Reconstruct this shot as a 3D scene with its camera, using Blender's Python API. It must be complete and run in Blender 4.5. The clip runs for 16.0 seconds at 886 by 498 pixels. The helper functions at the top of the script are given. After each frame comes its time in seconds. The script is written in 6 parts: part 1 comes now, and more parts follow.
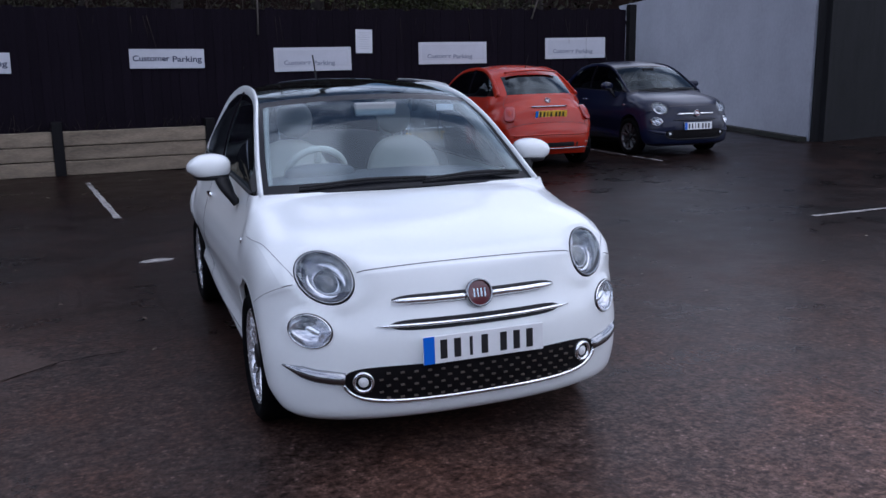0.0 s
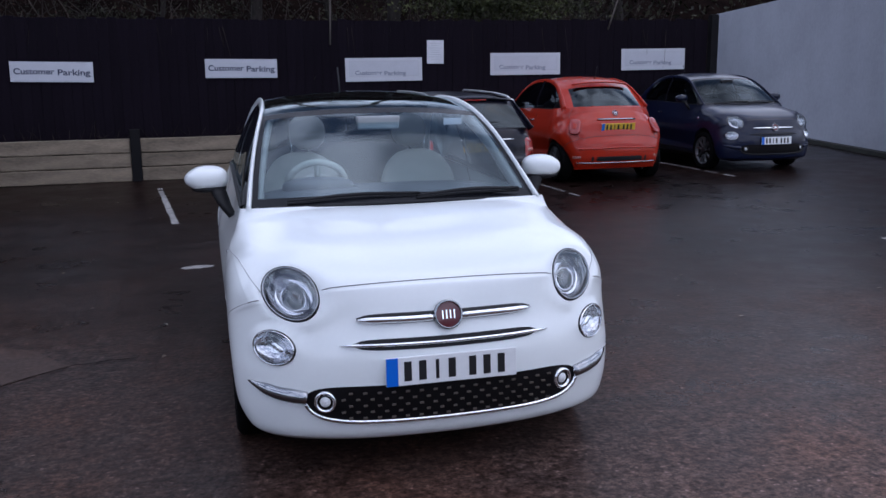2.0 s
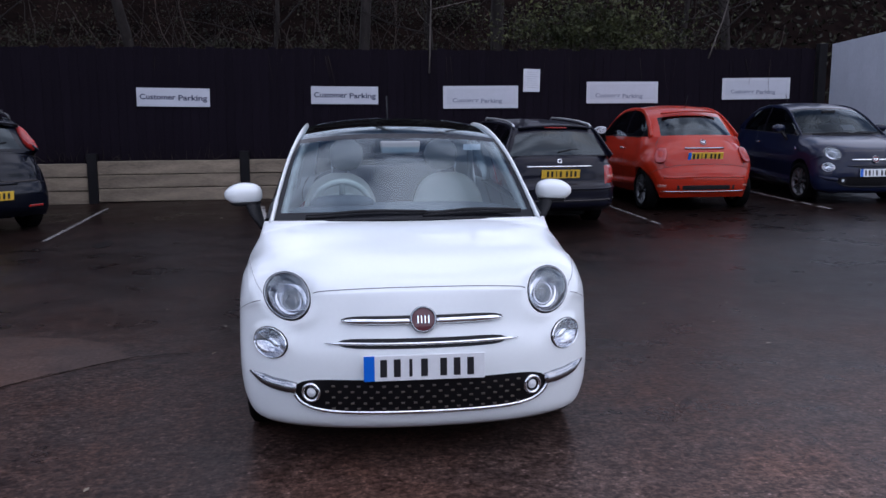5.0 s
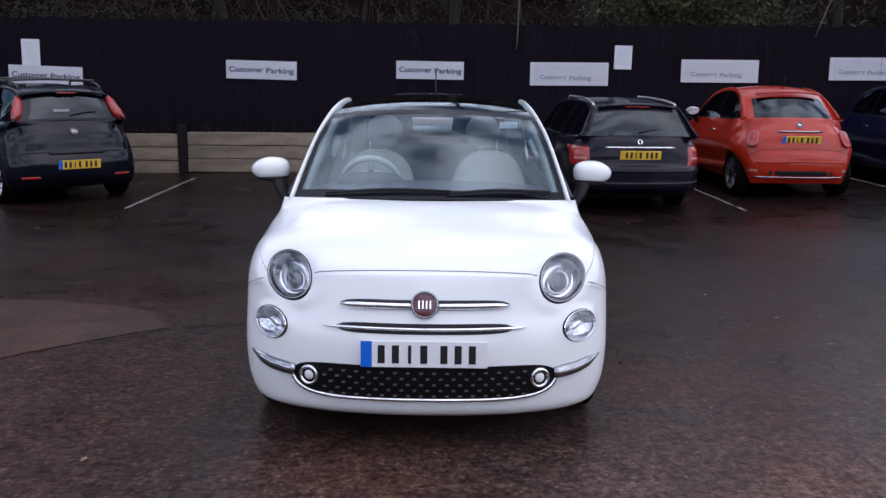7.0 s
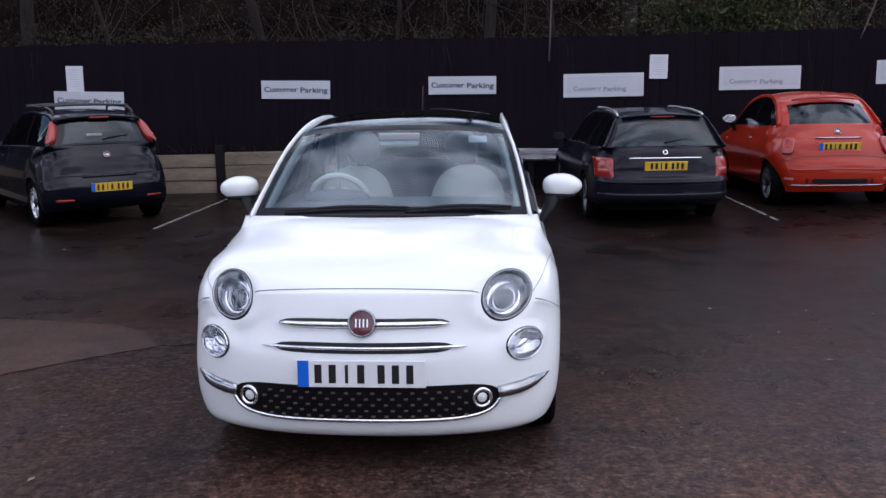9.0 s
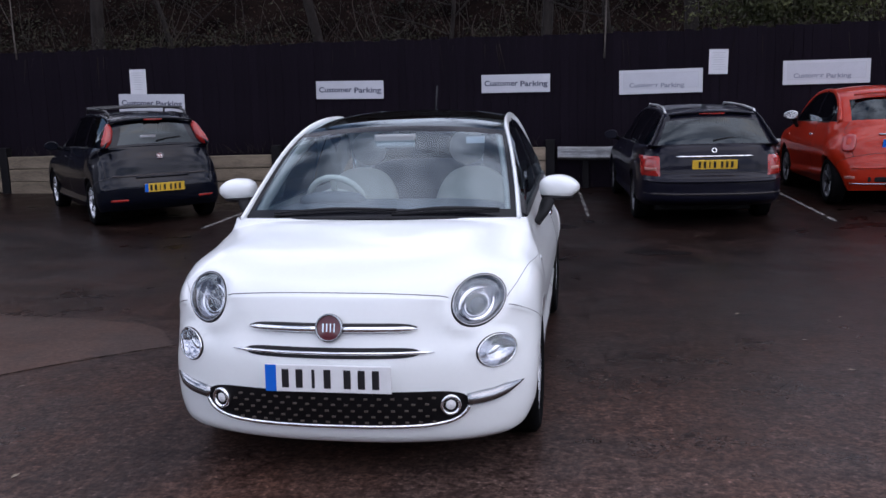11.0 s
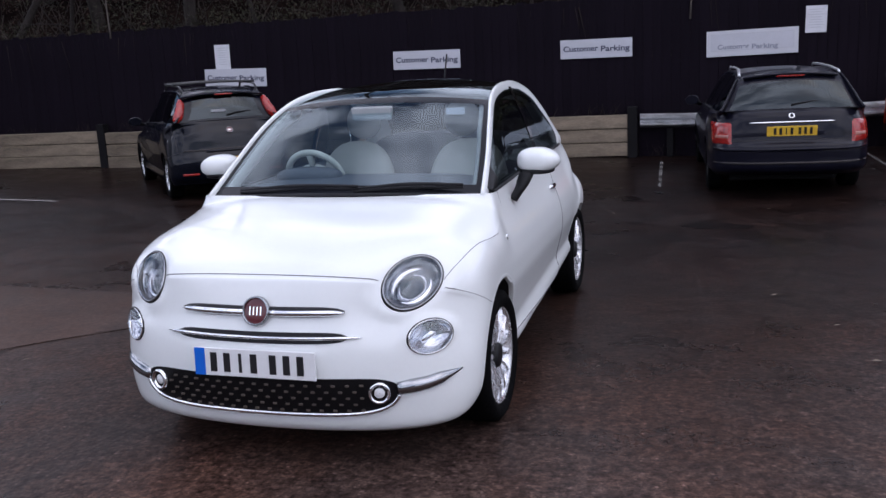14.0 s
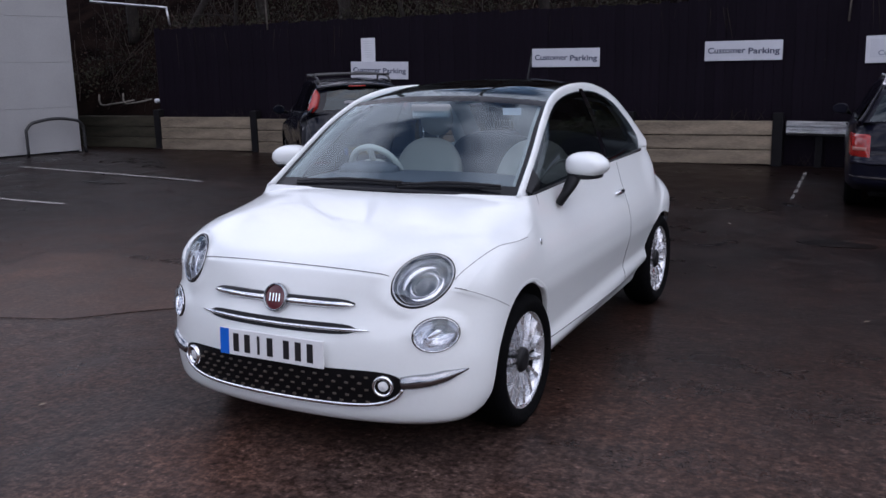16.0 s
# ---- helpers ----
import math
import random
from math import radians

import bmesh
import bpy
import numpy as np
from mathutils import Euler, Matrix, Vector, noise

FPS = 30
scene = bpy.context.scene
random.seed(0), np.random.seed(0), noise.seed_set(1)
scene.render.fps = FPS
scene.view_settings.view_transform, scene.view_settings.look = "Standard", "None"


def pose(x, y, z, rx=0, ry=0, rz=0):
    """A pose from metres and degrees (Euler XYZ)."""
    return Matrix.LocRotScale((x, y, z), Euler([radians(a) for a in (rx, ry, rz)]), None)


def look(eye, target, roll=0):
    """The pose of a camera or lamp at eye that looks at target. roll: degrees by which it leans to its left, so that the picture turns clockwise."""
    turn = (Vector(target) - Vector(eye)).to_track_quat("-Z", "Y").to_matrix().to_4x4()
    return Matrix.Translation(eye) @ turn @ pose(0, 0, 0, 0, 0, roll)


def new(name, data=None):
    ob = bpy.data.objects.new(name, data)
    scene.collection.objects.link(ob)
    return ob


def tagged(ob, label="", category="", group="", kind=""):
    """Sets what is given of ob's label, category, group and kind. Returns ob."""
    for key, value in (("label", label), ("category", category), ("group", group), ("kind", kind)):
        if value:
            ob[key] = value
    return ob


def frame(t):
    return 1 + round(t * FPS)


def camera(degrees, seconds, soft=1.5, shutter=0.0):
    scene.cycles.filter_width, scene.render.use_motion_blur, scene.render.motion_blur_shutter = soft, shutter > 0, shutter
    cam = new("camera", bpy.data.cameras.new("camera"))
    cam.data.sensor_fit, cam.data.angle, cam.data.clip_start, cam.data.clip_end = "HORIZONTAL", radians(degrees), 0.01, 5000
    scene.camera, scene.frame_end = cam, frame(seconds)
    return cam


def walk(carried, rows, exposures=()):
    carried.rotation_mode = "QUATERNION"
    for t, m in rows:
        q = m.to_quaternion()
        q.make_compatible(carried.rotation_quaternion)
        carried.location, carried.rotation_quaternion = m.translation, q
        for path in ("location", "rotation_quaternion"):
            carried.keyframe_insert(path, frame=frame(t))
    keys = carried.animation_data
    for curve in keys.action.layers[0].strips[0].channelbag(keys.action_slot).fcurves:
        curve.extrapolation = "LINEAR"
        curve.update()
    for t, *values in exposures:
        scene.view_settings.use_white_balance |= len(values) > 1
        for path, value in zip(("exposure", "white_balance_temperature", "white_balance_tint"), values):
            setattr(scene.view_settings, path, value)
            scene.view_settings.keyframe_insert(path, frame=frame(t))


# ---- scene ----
cam = camera(53.2, 16.0)
PATH = [
    (0, (0.022, 0.07, 1.556), (0.84, 1.849, 1.148), -0.9),
    (0.5, (0.208, -0.034, 1.566), (0.931, 1.785, 1.155), -0.7),
    (1, (0.318, -0.077, 1.563), (0.983, 1.769, 1.177), -1.0),
    (1.5, (0.393, -0.06, 1.555), (1.024, 1.8, 1.181), -1.2),
    (2, (0.512, -0.015, 1.57), (1.134, 1.847, 1.185), -0.6),
    (2.5, (0.634, -0.052, 1.574), (1.244, 1.814, 1.193), -1.0),
    (3, (0.788, -0.175, 1.575), (1.308, 1.72, 1.203), -0.2),
    (3.5, (0.838, -0.294, 1.581), (1.287, 1.626, 1.244), -0.5),
    (4, (0.861, -0.422, 1.574), (1.251, 1.515, 1.264), 0.0),
    (4.2, (0.869, -0.504, 1.584), (1.251, 1.433, 1.267), 0.0),
    (6.3, (1.333, -0.547, 1.561), (1.536, 1.415, 1.234), 0.5),
    (6.5, (1.364, -0.507, 1.558), (1.531, 1.458, 1.228), 0.7),
    (7, (1.443, -0.407, 1.578), (1.556, 1.553, 1.2), 0.7),
    (7.5, (1.542, -0.385, 1.595), (1.636, 1.583, 1.249), 0.5),
    (8, (1.725, -0.397, 1.591), (1.726, 1.575, 1.256), -0.2),
    (8.5, (1.877, -0.418, 1.588), (1.838, 1.553, 1.252), -0.6),
    (9, (1.969, -0.349, 1.573), (1.933, 1.621, 1.228), -0.9),
    (9.2, (1.999, -0.304, 1.577), (1.946, 1.666, 1.236), -0.8),
    (11.5, (2.506, -0.23, 1.576), (2.262, 1.724, 1.224), -2.1),
    (12, (2.579, -0.17, 1.572), (2.312, 1.777, 1.201), -2.5),
    (12.5, (2.679, -0.064, 1.582), (2.39, 1.878, 1.201), -2.6),
    (13, (2.851, -0.022, 1.583), (2.502, 1.909, 1.199), -2.5),
    (13.5, (3.005, 0.032, 1.565), (2.575, 1.948, 1.186), -2.5),
    (14, (3.099, 0.09, 1.551), (2.615, 1.989, 1.148), -3.0),
    (14.5, (3.179, 0.208, 1.566), (2.625, 2.087, 1.164), -2.8),
    (15, (3.299, 0.284, 1.558), (2.67, 2.136, 1.141), -2.5),
    (15.5, (3.498, 0.305, 1.553), (2.737, 2.109, 1.147), -1.6),
    (16, (3.638, 0.264, 1.549), (2.814, 2.042, 1.15), -1.4),
]
walk(cam, [(t, look(eye, target, roll)) for t, eye, target, roll in PATH], [(0.0, -0.01, 5640, 15.5), (4.0, 0.02, 5580, 16.5), (6.5, 0.27, 6000, 17), (12.5, 0.27, 6030, 17.5), (14.5, 0.18, 6060, 17.5), (15.4, 0.06, 6060, 17.2), (16.0, 0.05, 6060, 17)])

# ---- sky, sun, exposure ----
SUN_DIR = (0.4, -0.34, 0.85)
world = bpy.data.worlds.new("sky")
scene.world = world
world.use_nodes = True
wn, wl = world.node_tree.nodes, world.node_tree.links
wn.clear()
w_sky = wn.new("ShaderNodeTexSky")
w_sky.sky_type, w_sky.sun_disc = "NISHITA", False
w_sky.sun_elevation, w_sky.sun_rotation = radians(58), radians(130)
w_sky.air_density, w_sky.dust_density = 1.2, 2.0
w_cloud = wn.new("ShaderNodeTexNoise")
w_cloud.inputs["Scale"].default_value, w_cloud.inputs["Detail"].default_value = 3.6, 8
w_dir, w_map = wn.new("ShaderNodeTexCoord"), wn.new("ShaderNodeMapping")
w_map.inputs["Location"].default_value = (4.3, 1.7, 2.9)
wl.new(w_dir.outputs["Generated"], w_map.inputs[0])
wl.new(w_map.outputs[0], w_cloud.inputs["Vector"])
w_ramp = wn.new("ShaderNodeValToRGB")
w_ramp.color_ramp.elements[0].position, w_ramp.color_ramp.elements[1].position = 0.405, 0.555
w_mix = wn.new("ShaderNodeMix")
w_mix.data_type = "RGBA"
w_mix.inputs[7].default_value = (16.0, 16.3, 18.0, 1)
w_bg = wn.new("ShaderNodeBackground")
w_bg.inputs[1].default_value = 0.09
w_out = wn.new("ShaderNodeOutputWorld")
wl.new(w_cloud.outputs[0], w_ramp.inputs[0])
wl.new(w_ramp.outputs[0], w_mix.inputs[0])
wl.new(w_sky.outputs[0], w_mix.inputs[6])
wl.new(w_mix.outputs[2], w_bg.inputs[0])
wl.new(w_bg.outputs[0], w_out.inputs[0])
sun = new("sun", bpy.data.lights.new("sun", "SUN"))
sun.data.energy, sun.data.angle, sun.data.color = 0.55, radians(80), (1.0, 0.96, 0.9)
sun.matrix_world = look(SUN_DIR, (0, 0, 0))


# ---- materials ----
def mat(name, colour, rough=0.5, metal=0.0, vary=0.0, scale=8.0, colour2=None, bump=0.0, bump_scale=60.0, coat=0.0, rough2=None, spec=0.5, detail=6.0, stretch=(1, 1, 1), per_piece=0.0, per_island=0.0):
    """A node material: two colours mixed by large and small noise, uneven gloss and fine relief."""
    m = bpy.data.materials.new(name)
    m.use_nodes = True
    n, l = m.node_tree.nodes, m.node_tree.links
    b = n["Principled BSDF"]
    b.inputs["Base Color"].default_value = (*colour, 1)
    b.inputs["Roughness"].default_value, b.inputs["Metallic"].default_value = rough, metal
    b.inputs["Coat Weight"].default_value, b.inputs["Coat Roughness"].default_value = coat, 0.03
    b.inputs["Specular IOR Level"].default_value = spec
    if not (vary or colour2 or bump or rough2 or per_piece or per_island):
        return m
    tc = n.new("ShaderNodeTexCoord")
    mp = n.new("ShaderNodeMapping")
    mp.inputs["Scale"].default_value = stretch
    l.new(tc.outputs["Object"], mp.inputs[0])
    big, fine = n.new("ShaderNodeTexNoise"), n.new("ShaderNodeTexNoise")
    for k, s in ((big, scale), (fine, bump_scale)):
        k.inputs["Scale"].default_value, k.inputs["Detail"].default_value = s, detail
        l.new(mp.outputs[0], k.inputs["Vector"])
    both = n.new("ShaderNodeMath")
    both.operation = "MULTIPLY_ADD"
    both.inputs[1].default_value = 0.35
    l.new(fine.outputs[0], both.inputs[0])
    scaled = n.new("ShaderNodeMath")
    scaled.operation = "MULTIPLY"
    scaled.inputs[1].default_value = 0.65
    l.new(big.outputs[0], scaled.inputs[0])
    l.new(scaled.outputs[0], both.inputs[2])
    ramp = n.new("ShaderNodeValToRGB")
    c2 = colour2 or tuple(c * (1 - vary) for c in colour)
    ramp.color_ramp.elements[0].position, ramp.color_ramp.elements[1].position = 0.36, 0.64
    ramp.color_ramp.elements[0].color, ramp.color_ramp.elements[1].color = (*c2, 1), (*colour, 1)
    l.new(both.outputs[0], ramp.inputs[0])
    last = ramp.outputs[0]
    if per_piece or per_island:
        src = n.new("ShaderNodeObjectInfo").outputs["Random"] if per_piece else n.new("ShaderNodeNewGeometry").outputs["Random Per Island"]
        amount = per_piece or per_island
        span = n.new("ShaderNodeMapRange")
        span.inputs[3].default_value, span.inputs[4].default_value = 1 - amount, 1 + amount
        l.new(src, span.inputs[0])
        tint = n.new("ShaderNodeVectorMath")
        tint.operation = "SCALE"
        l.new(last, tint.inputs[0])
        l.new(span.outputs[0], tint.inputs[3])
        last = tint.outputs[0]
    l.new(last, b.inputs["Base Color"])
    if rough2 is not None:
        rr = n.new("ShaderNodeMapRange")
        rr.inputs[1].default_value, rr.inputs[2].default_value = 0.38, 0.62
        rr.inputs[3].default_value, rr.inputs[4].default_value = rough2, rough
        l.new(both.outputs[0], rr.inputs[0])
        l.new(rr.outputs[0], b.inputs["Roughness"])
    if bump:
        bp = n.new("ShaderNodeBump")
        bp.inputs["Strength"].default_value, bp.inputs["Distance"].default_value = min(1.0, bump), 0.01
        l.new(fine.outputs[0], bp.inputs["Height"])
        l.new(bp.outputs[0], b.inputs["Normal"])
    return m


def glass(name, tint, clear=0.8, rough=0.0, ior=2.3):
    """Thin car glass: lets most light through, with a mirror coat."""
    m = bpy.data.materials.new(name)
    m.use_nodes = True
    n, l = m.node_tree.nodes, m.node_tree.links
    n.remove(n["Principled BSDF"])
    t, g, mix, fr = n.new("ShaderNodeBsdfTransparent"), n.new("ShaderNodeBsdfGlossy"), n.new("ShaderNodeMixShader"), n.new("ShaderNodeLayerWeight")
    power, scale = n.new("ShaderNodeMath"), n.new("ShaderNodeMath")
    power.operation, scale.operation = "POWER", "MULTIPLY_ADD"
    f0 = ((ior - 1) / (ior + 1)) ** 2
    power.inputs[1].default_value, scale.inputs[1].default_value, scale.inputs[2].default_value = 5.0, 1 - f0, f0
    fr.inputs[0].default_value = 0.5
    l.new(fr.outputs["Facing"], power.inputs[0])
    l.new(power.outputs[0], scale.inputs[0])
    t.inputs[0].default_value = (*[c * clear for c in tint], 1)
    g.inputs["Roughness"].default_value = rough
    g.inputs["Color"].default_value = (0.84, 0.95, 1.0, 1)
    l.new(scale.outputs[0], mix.inputs[0])
    l.new(t.outputs[0], mix.inputs[1])
    l.new(g.outputs[0], mix.inputs[2])
    l.new(mix.outputs[0], n["Material Output"].inputs[0])
    return m


M = {}


def asphalt_mat(name, tone, wet, coarse=1.0):
    """Worn tarmac: stone chips, fine grit, broad damp blotches that shine."""
    m = bpy.data.materials.new(name)
    m.use_nodes = True
    n, l = m.node_tree.nodes, m.node_tree.links
    b = n["Principled BSDF"]
    tc = n.new("ShaderNodeTexCoord")

    def tex(kind, scale, detail=4.0, rough=0.6):
        t = n.new("ShaderNodeTex" + kind)
        t.inputs["Scale"].default_value = scale
        if kind == "Noise":
            t.inputs["Detail"].default_value, t.inputs["Roughness"].default_value = detail, rough
        l.new(tc.outputs["Object"], t.inputs["Vector"])
        return t.outputs[0]

    def ramp(src, p0, p1, c0, c1):
        r = n.new("ShaderNodeValToRGB")
        r.color_ramp.elements[0].position, r.color_ramp.elements[1].position = p0, p1
        r.color_ramp.elements[0].color, r.color_ramp.elements[1].color = (*c0, 1), (*c1, 1)
        l.new(src, r.inputs[0])
        return r.outputs[0]

    def mix(a_, b_, f_, how="MIX"):
        k = n.new("ShaderNodeMix")
        k.data_type, k.blend_type = "RGBA", how
        for s, v in ((0, f_), (6, a_), (7, b_)):
            if isinstance(v, (int, float)):
                k.inputs[s].default_value = v
            else:
                l.new(v, k.inputs[s])
        return k.outputs[2]

    dark = tuple(v * 0.55 for v in tone)
    broad = tex("Noise", 0.35, 5)
    mid = tex("Noise", 2.4, 6)
    mottle = tex("Noise", 21, 3, 0.75)
    grit = tex("Noise", 34, 4, 0.8)
    chips = tex("Voronoi", 38)
    rust = tex("Noise", 1.1, 4)
    blot = tex("Noise", 9, 5, 0.7)
    col = ramp(broad, 0.36, 0.66, dark, tone)
    col = mix(col, ramp(mid, 0.34, 0.68, (0.45, 0.45, 0.47), (1.4, 1.35, 1.31)), 0.8, "MULTIPLY")
    col = mix(col, ramp(blot, 0.34, 0.66, (0.5, 0.49, 0.5), (1.5, 1.5, 1.46)), 0.8 * coarse, "MULTIPLY")
    col = mix(col, ramp(mottle, 0.36, 0.64, (0.5, 0.5, 0.49), (1.55, 1.58, 1.62)), 0.8 * coarse, "MULTIPLY")
    col = mix(col, ramp(rust, 0.4, 0.62, (0.92, 1.0, 1.06), (1.14, 0.98, 0.9)), 0.8, "MULTIPLY")
    col = mix(col, ramp(grit, 0.36, 0.66, (0.3, 0.3, 0.3), (1.9, 1.87, 1.84)), 0.95 * coarse, "MULTIPLY")
    # pale stone chips, some cells only
    pick = n.new("ShaderNodeTexVoronoi")
    pick.inputs["Scale"].default_value = 38
    l.new(tc.outputs["Object"], pick.inputs["Vector"])
    some = ramp(pick.outputs["Color"], 0.55, 0.8, (0, 0, 0), (1, 1, 1))
    stone = mix(ramp(chips, 0.16, 0.36, (1, 1, 1), (0, 0, 0)), some, 1.0, "MULTIPLY")
    pale = mix(col, ramp(stone, 0.0, 1.0, (1, 1, 1), (2.6, 2.75, 2.9)), 0.75 * coarse, "MULTIPLY")
    col = pale
    # near sheen and far dimming painted into the colour, by distance from two spots

    def calc(how, x_, y_=0.0):
        k = n.new("ShaderNodeMath")
        k.operation = how
        for q, v in enumerate((x_, y_)):
            if isinstance(v, (int, float)):
                k.inputs[q].default_value = v
            else:
                l.new(v, k.inputs[q])
        return k.outputs[0]

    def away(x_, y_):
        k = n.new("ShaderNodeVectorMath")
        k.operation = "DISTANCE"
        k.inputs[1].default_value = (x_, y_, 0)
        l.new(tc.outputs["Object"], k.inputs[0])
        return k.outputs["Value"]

    # worn is that distance, made uneven by noise; it holds no wear
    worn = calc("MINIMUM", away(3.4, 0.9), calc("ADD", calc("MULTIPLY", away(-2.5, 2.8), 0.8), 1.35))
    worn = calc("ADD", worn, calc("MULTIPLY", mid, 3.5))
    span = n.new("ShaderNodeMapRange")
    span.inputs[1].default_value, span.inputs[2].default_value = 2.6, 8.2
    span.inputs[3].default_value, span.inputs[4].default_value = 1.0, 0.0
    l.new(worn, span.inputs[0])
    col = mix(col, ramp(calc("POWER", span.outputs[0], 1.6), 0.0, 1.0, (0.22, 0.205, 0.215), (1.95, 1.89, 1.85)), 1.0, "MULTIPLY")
    l.new(col, b.inputs["Base Color"])
    gloss = ramp(mid, 0.3, 0.6, (wet, wet, wet), (0.42, 0.42, 0.42))
    gloss2 = ramp(broad, 0.4, 0.6, (wet + 0.06,) * 3, (0.44, 0.44, 0.44))
    l.new(mix(gloss, gloss2, 0.5), b.inputs["Roughness"])
    b.inputs["Specular IOR Level"].default_value = 0.055
    bp = n.new("ShaderNodeBump")
    bp.inputs["Strength"].default_value, bp.inputs["Distance"].default_value = 0.35 * coarse, 0.005
    l.new(mix(grit, chips, 0.5), bp.inputs["Height"])
    l.new(bp.outputs[0], b.inputs["Normal"])
    return m


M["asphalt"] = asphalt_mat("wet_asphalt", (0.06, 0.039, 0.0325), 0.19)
M["asphalt_new"] = asphalt_mat("patched_asphalt", (0.1, 0.068, 0.056), 0.35, 0.4)
M["crack"] = mat("crack_dirt", (0.02, 0.014, 0.012), 0.9, spec=0.05, vary=0.4, scale=12)
M["damp"] = asphalt_mat("damp_asphalt", (0.022, 0.016, 0.014), 0.22)
M["pale_wood"] = mat("pale_dead_wood", (0.16, 0.145, 0.125), 0.85, vary=0.3, scale=10, bump=0.3)
M["litter"] = mat("wet_leaf_litter", (0.2, 0.16, 0.11), 0.5, colour2=(0.07, 0.045, 0.03), scale=3, per_island=0.6)
# for the unseen hedge added behind the camera
M["hedge"] = mat("added_unseen_hedge", (0.02, 0.022, 0.014), 0.9, colour2=(0.006, 0.007, 0.005), scale=1.5, bump=1.0, bump_scale=6, spec=0.1)
M["gap_faint"] = mat("narrow_panel_gap", (0.32, 0.32, 0.33), 0.8)
M["gap_pale"] = mat("grey_panel_gap", (0.15, 0.15, 0.155), 0.8)
M["line"] = mat("worn_white_line", (0.35, 0.335, 0.32), 0.7, colour2=(0.1, 0.09, 0.085), scale=9, bump=0.4, bump_scale=90)
M["line_faint"] = mat("faded_white_line", (0.19, 0.18, 0.172), 0.7, colour2=(0.05, 0.045, 0.042), scale=9, bump=0.4, bump_scale=90)
M["fence"] = mat("black_stained_board", (0.0085, 0.006, 0.0105), 0.8, vary=0.38, scale=2.5, bump=0.4, bump_scale=30, stretch=(6, 6, 0.6), per_piece=0.1, spec=0.06)
M["post"] = mat("black_steel_post", (0.008, 0.0075, 0.009), 0.7, vary=0.4, scale=5, bump=0.2, spec=0.15)
M["sleeper"] = mat("weathered_concrete_plank", (0.25, 0.2, 0.145), 0.9, colour2=(0.1, 0.08, 0.058), scale=2.2, bump=0.5, bump_scale=28, stretch=(0.7, 2, 3), per_piece=0.12)
M["plank_dark"] = mat("mossy_dark_plank", (0.05, 0.045, 0.032), 0.9, colour2=(0.018, 0.017, 0.013), scale=2.2, bump=0.5, bump_scale=28, stretch=(0.7, 2, 3), per_piece=0.2, spec=0.15)
M["sign"] = mat("white_sign_board", (0.5, 0.51, 0.56), 0.45, vary=0.12, scale=3, bump=0.05)
M["sign_new"] = mat("white_overlay_board", (0.52, 0.53, 0.57), 0.4, vary=0.08, scale=3, bump=0.05)
M["ink"] = mat("navy_sign_ink", (0.035, 0.04, 0.075), 0.5)
M["ink_pale"] = mat("faded_sign_ink", (0.22, 0.23, 0.28), 0.5)
M["note_ink"] = mat("faint_note_ink", (0.42, 0.43, 0.47), 0.5)
M["paper"] = mat("laminated_paper", (0.6, 0.61, 0.65), 0.35, vary=0.08, scale=10)
M["galv"] = mat("galvanised_steel", (0.66, 0.67, 0.69), 0.42, 0.85, vary=0.35, scale=6, bump=0.1, rough2=0.3)
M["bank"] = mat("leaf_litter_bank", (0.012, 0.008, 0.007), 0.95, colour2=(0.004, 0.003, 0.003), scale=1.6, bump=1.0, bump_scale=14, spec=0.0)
M["bark"] = mat("damp_bark", (0.03, 0.025, 0.023), 0.9, colour2=(0.011, 0.009, 0.008), scale=7, bump=0.8, bump_scale=30, stretch=(1, 1, 0.3), spec=0.15)
M["pale_stem"] = mat("pale_grey_stem", (0.11, 0.095, 0.085), 0.85, vary=0.4, scale=6, spec=0.2)
M["twig"] = mat("bare_twig", (0.045, 0.035, 0.03), 0.9, vary=0.5, scale=2, per_island=0.5, spec=0.15)
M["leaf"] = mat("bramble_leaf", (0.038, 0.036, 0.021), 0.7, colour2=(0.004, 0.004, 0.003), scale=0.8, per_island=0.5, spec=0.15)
M["leaf_ivy"] = mat("pale_ivy_leaf", (0.075, 0.08, 0.028), 0.6, colour2=(0.016, 0.02, 0.008), scale=1.3, per_island=0.5, spec=0.2)
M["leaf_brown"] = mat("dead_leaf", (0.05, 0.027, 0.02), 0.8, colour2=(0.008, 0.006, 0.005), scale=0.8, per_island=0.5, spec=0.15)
M["white_wall"] = mat("white_painted_render", (0.37, 0.387, 0.44), 0.8, vary=0.16, scale=0.9, bump=0.5, bump_scale=14)
M["white_clad"] = mat("white_steel_cladding", (0.33, 0.33, 0.335), 0.6, vary=0.16, scale=0.8, bump=0.1)
M["dark_clad"] = mat("black_timber_cladding", (0.012, 0.012, 0.014), 0.7, vary=0.5, scale=3, bump=0.3, stretch=(5, 5, 0.5), spec=0.15)
M["moss"] = mat("mossy_kerb", (0.018, 0.018, 0.013), 0.95, colour2=(0.008, 0.008, 0.006), scale=5, bump=0.8, bump_scale=30)
M["black_steel"] = mat("black_painted_steel", (0.02, 0.02, 0.022), 0.4, vary=0.3, scale=8)
M["rubber"] = mat("tyre_rubber", (0.004, 0.004, 0.0045), 0.85, spec=0.06, vary=0.4, scale=14, bump=0.3)
M["alloy"] = mat("silver_alloy", (0.8, 0.81, 0.84), 0.3, 0.75, vary=0.15, scale=12, rough2=0.18)
# darker, rougher alloy for the orange, navy and estate wheels
M["alloy_dim"] = mat("dark_grey_alloy", (0.16, 0.16, 0.17), 0.4, 0.7, vary=0.3, scale=12)
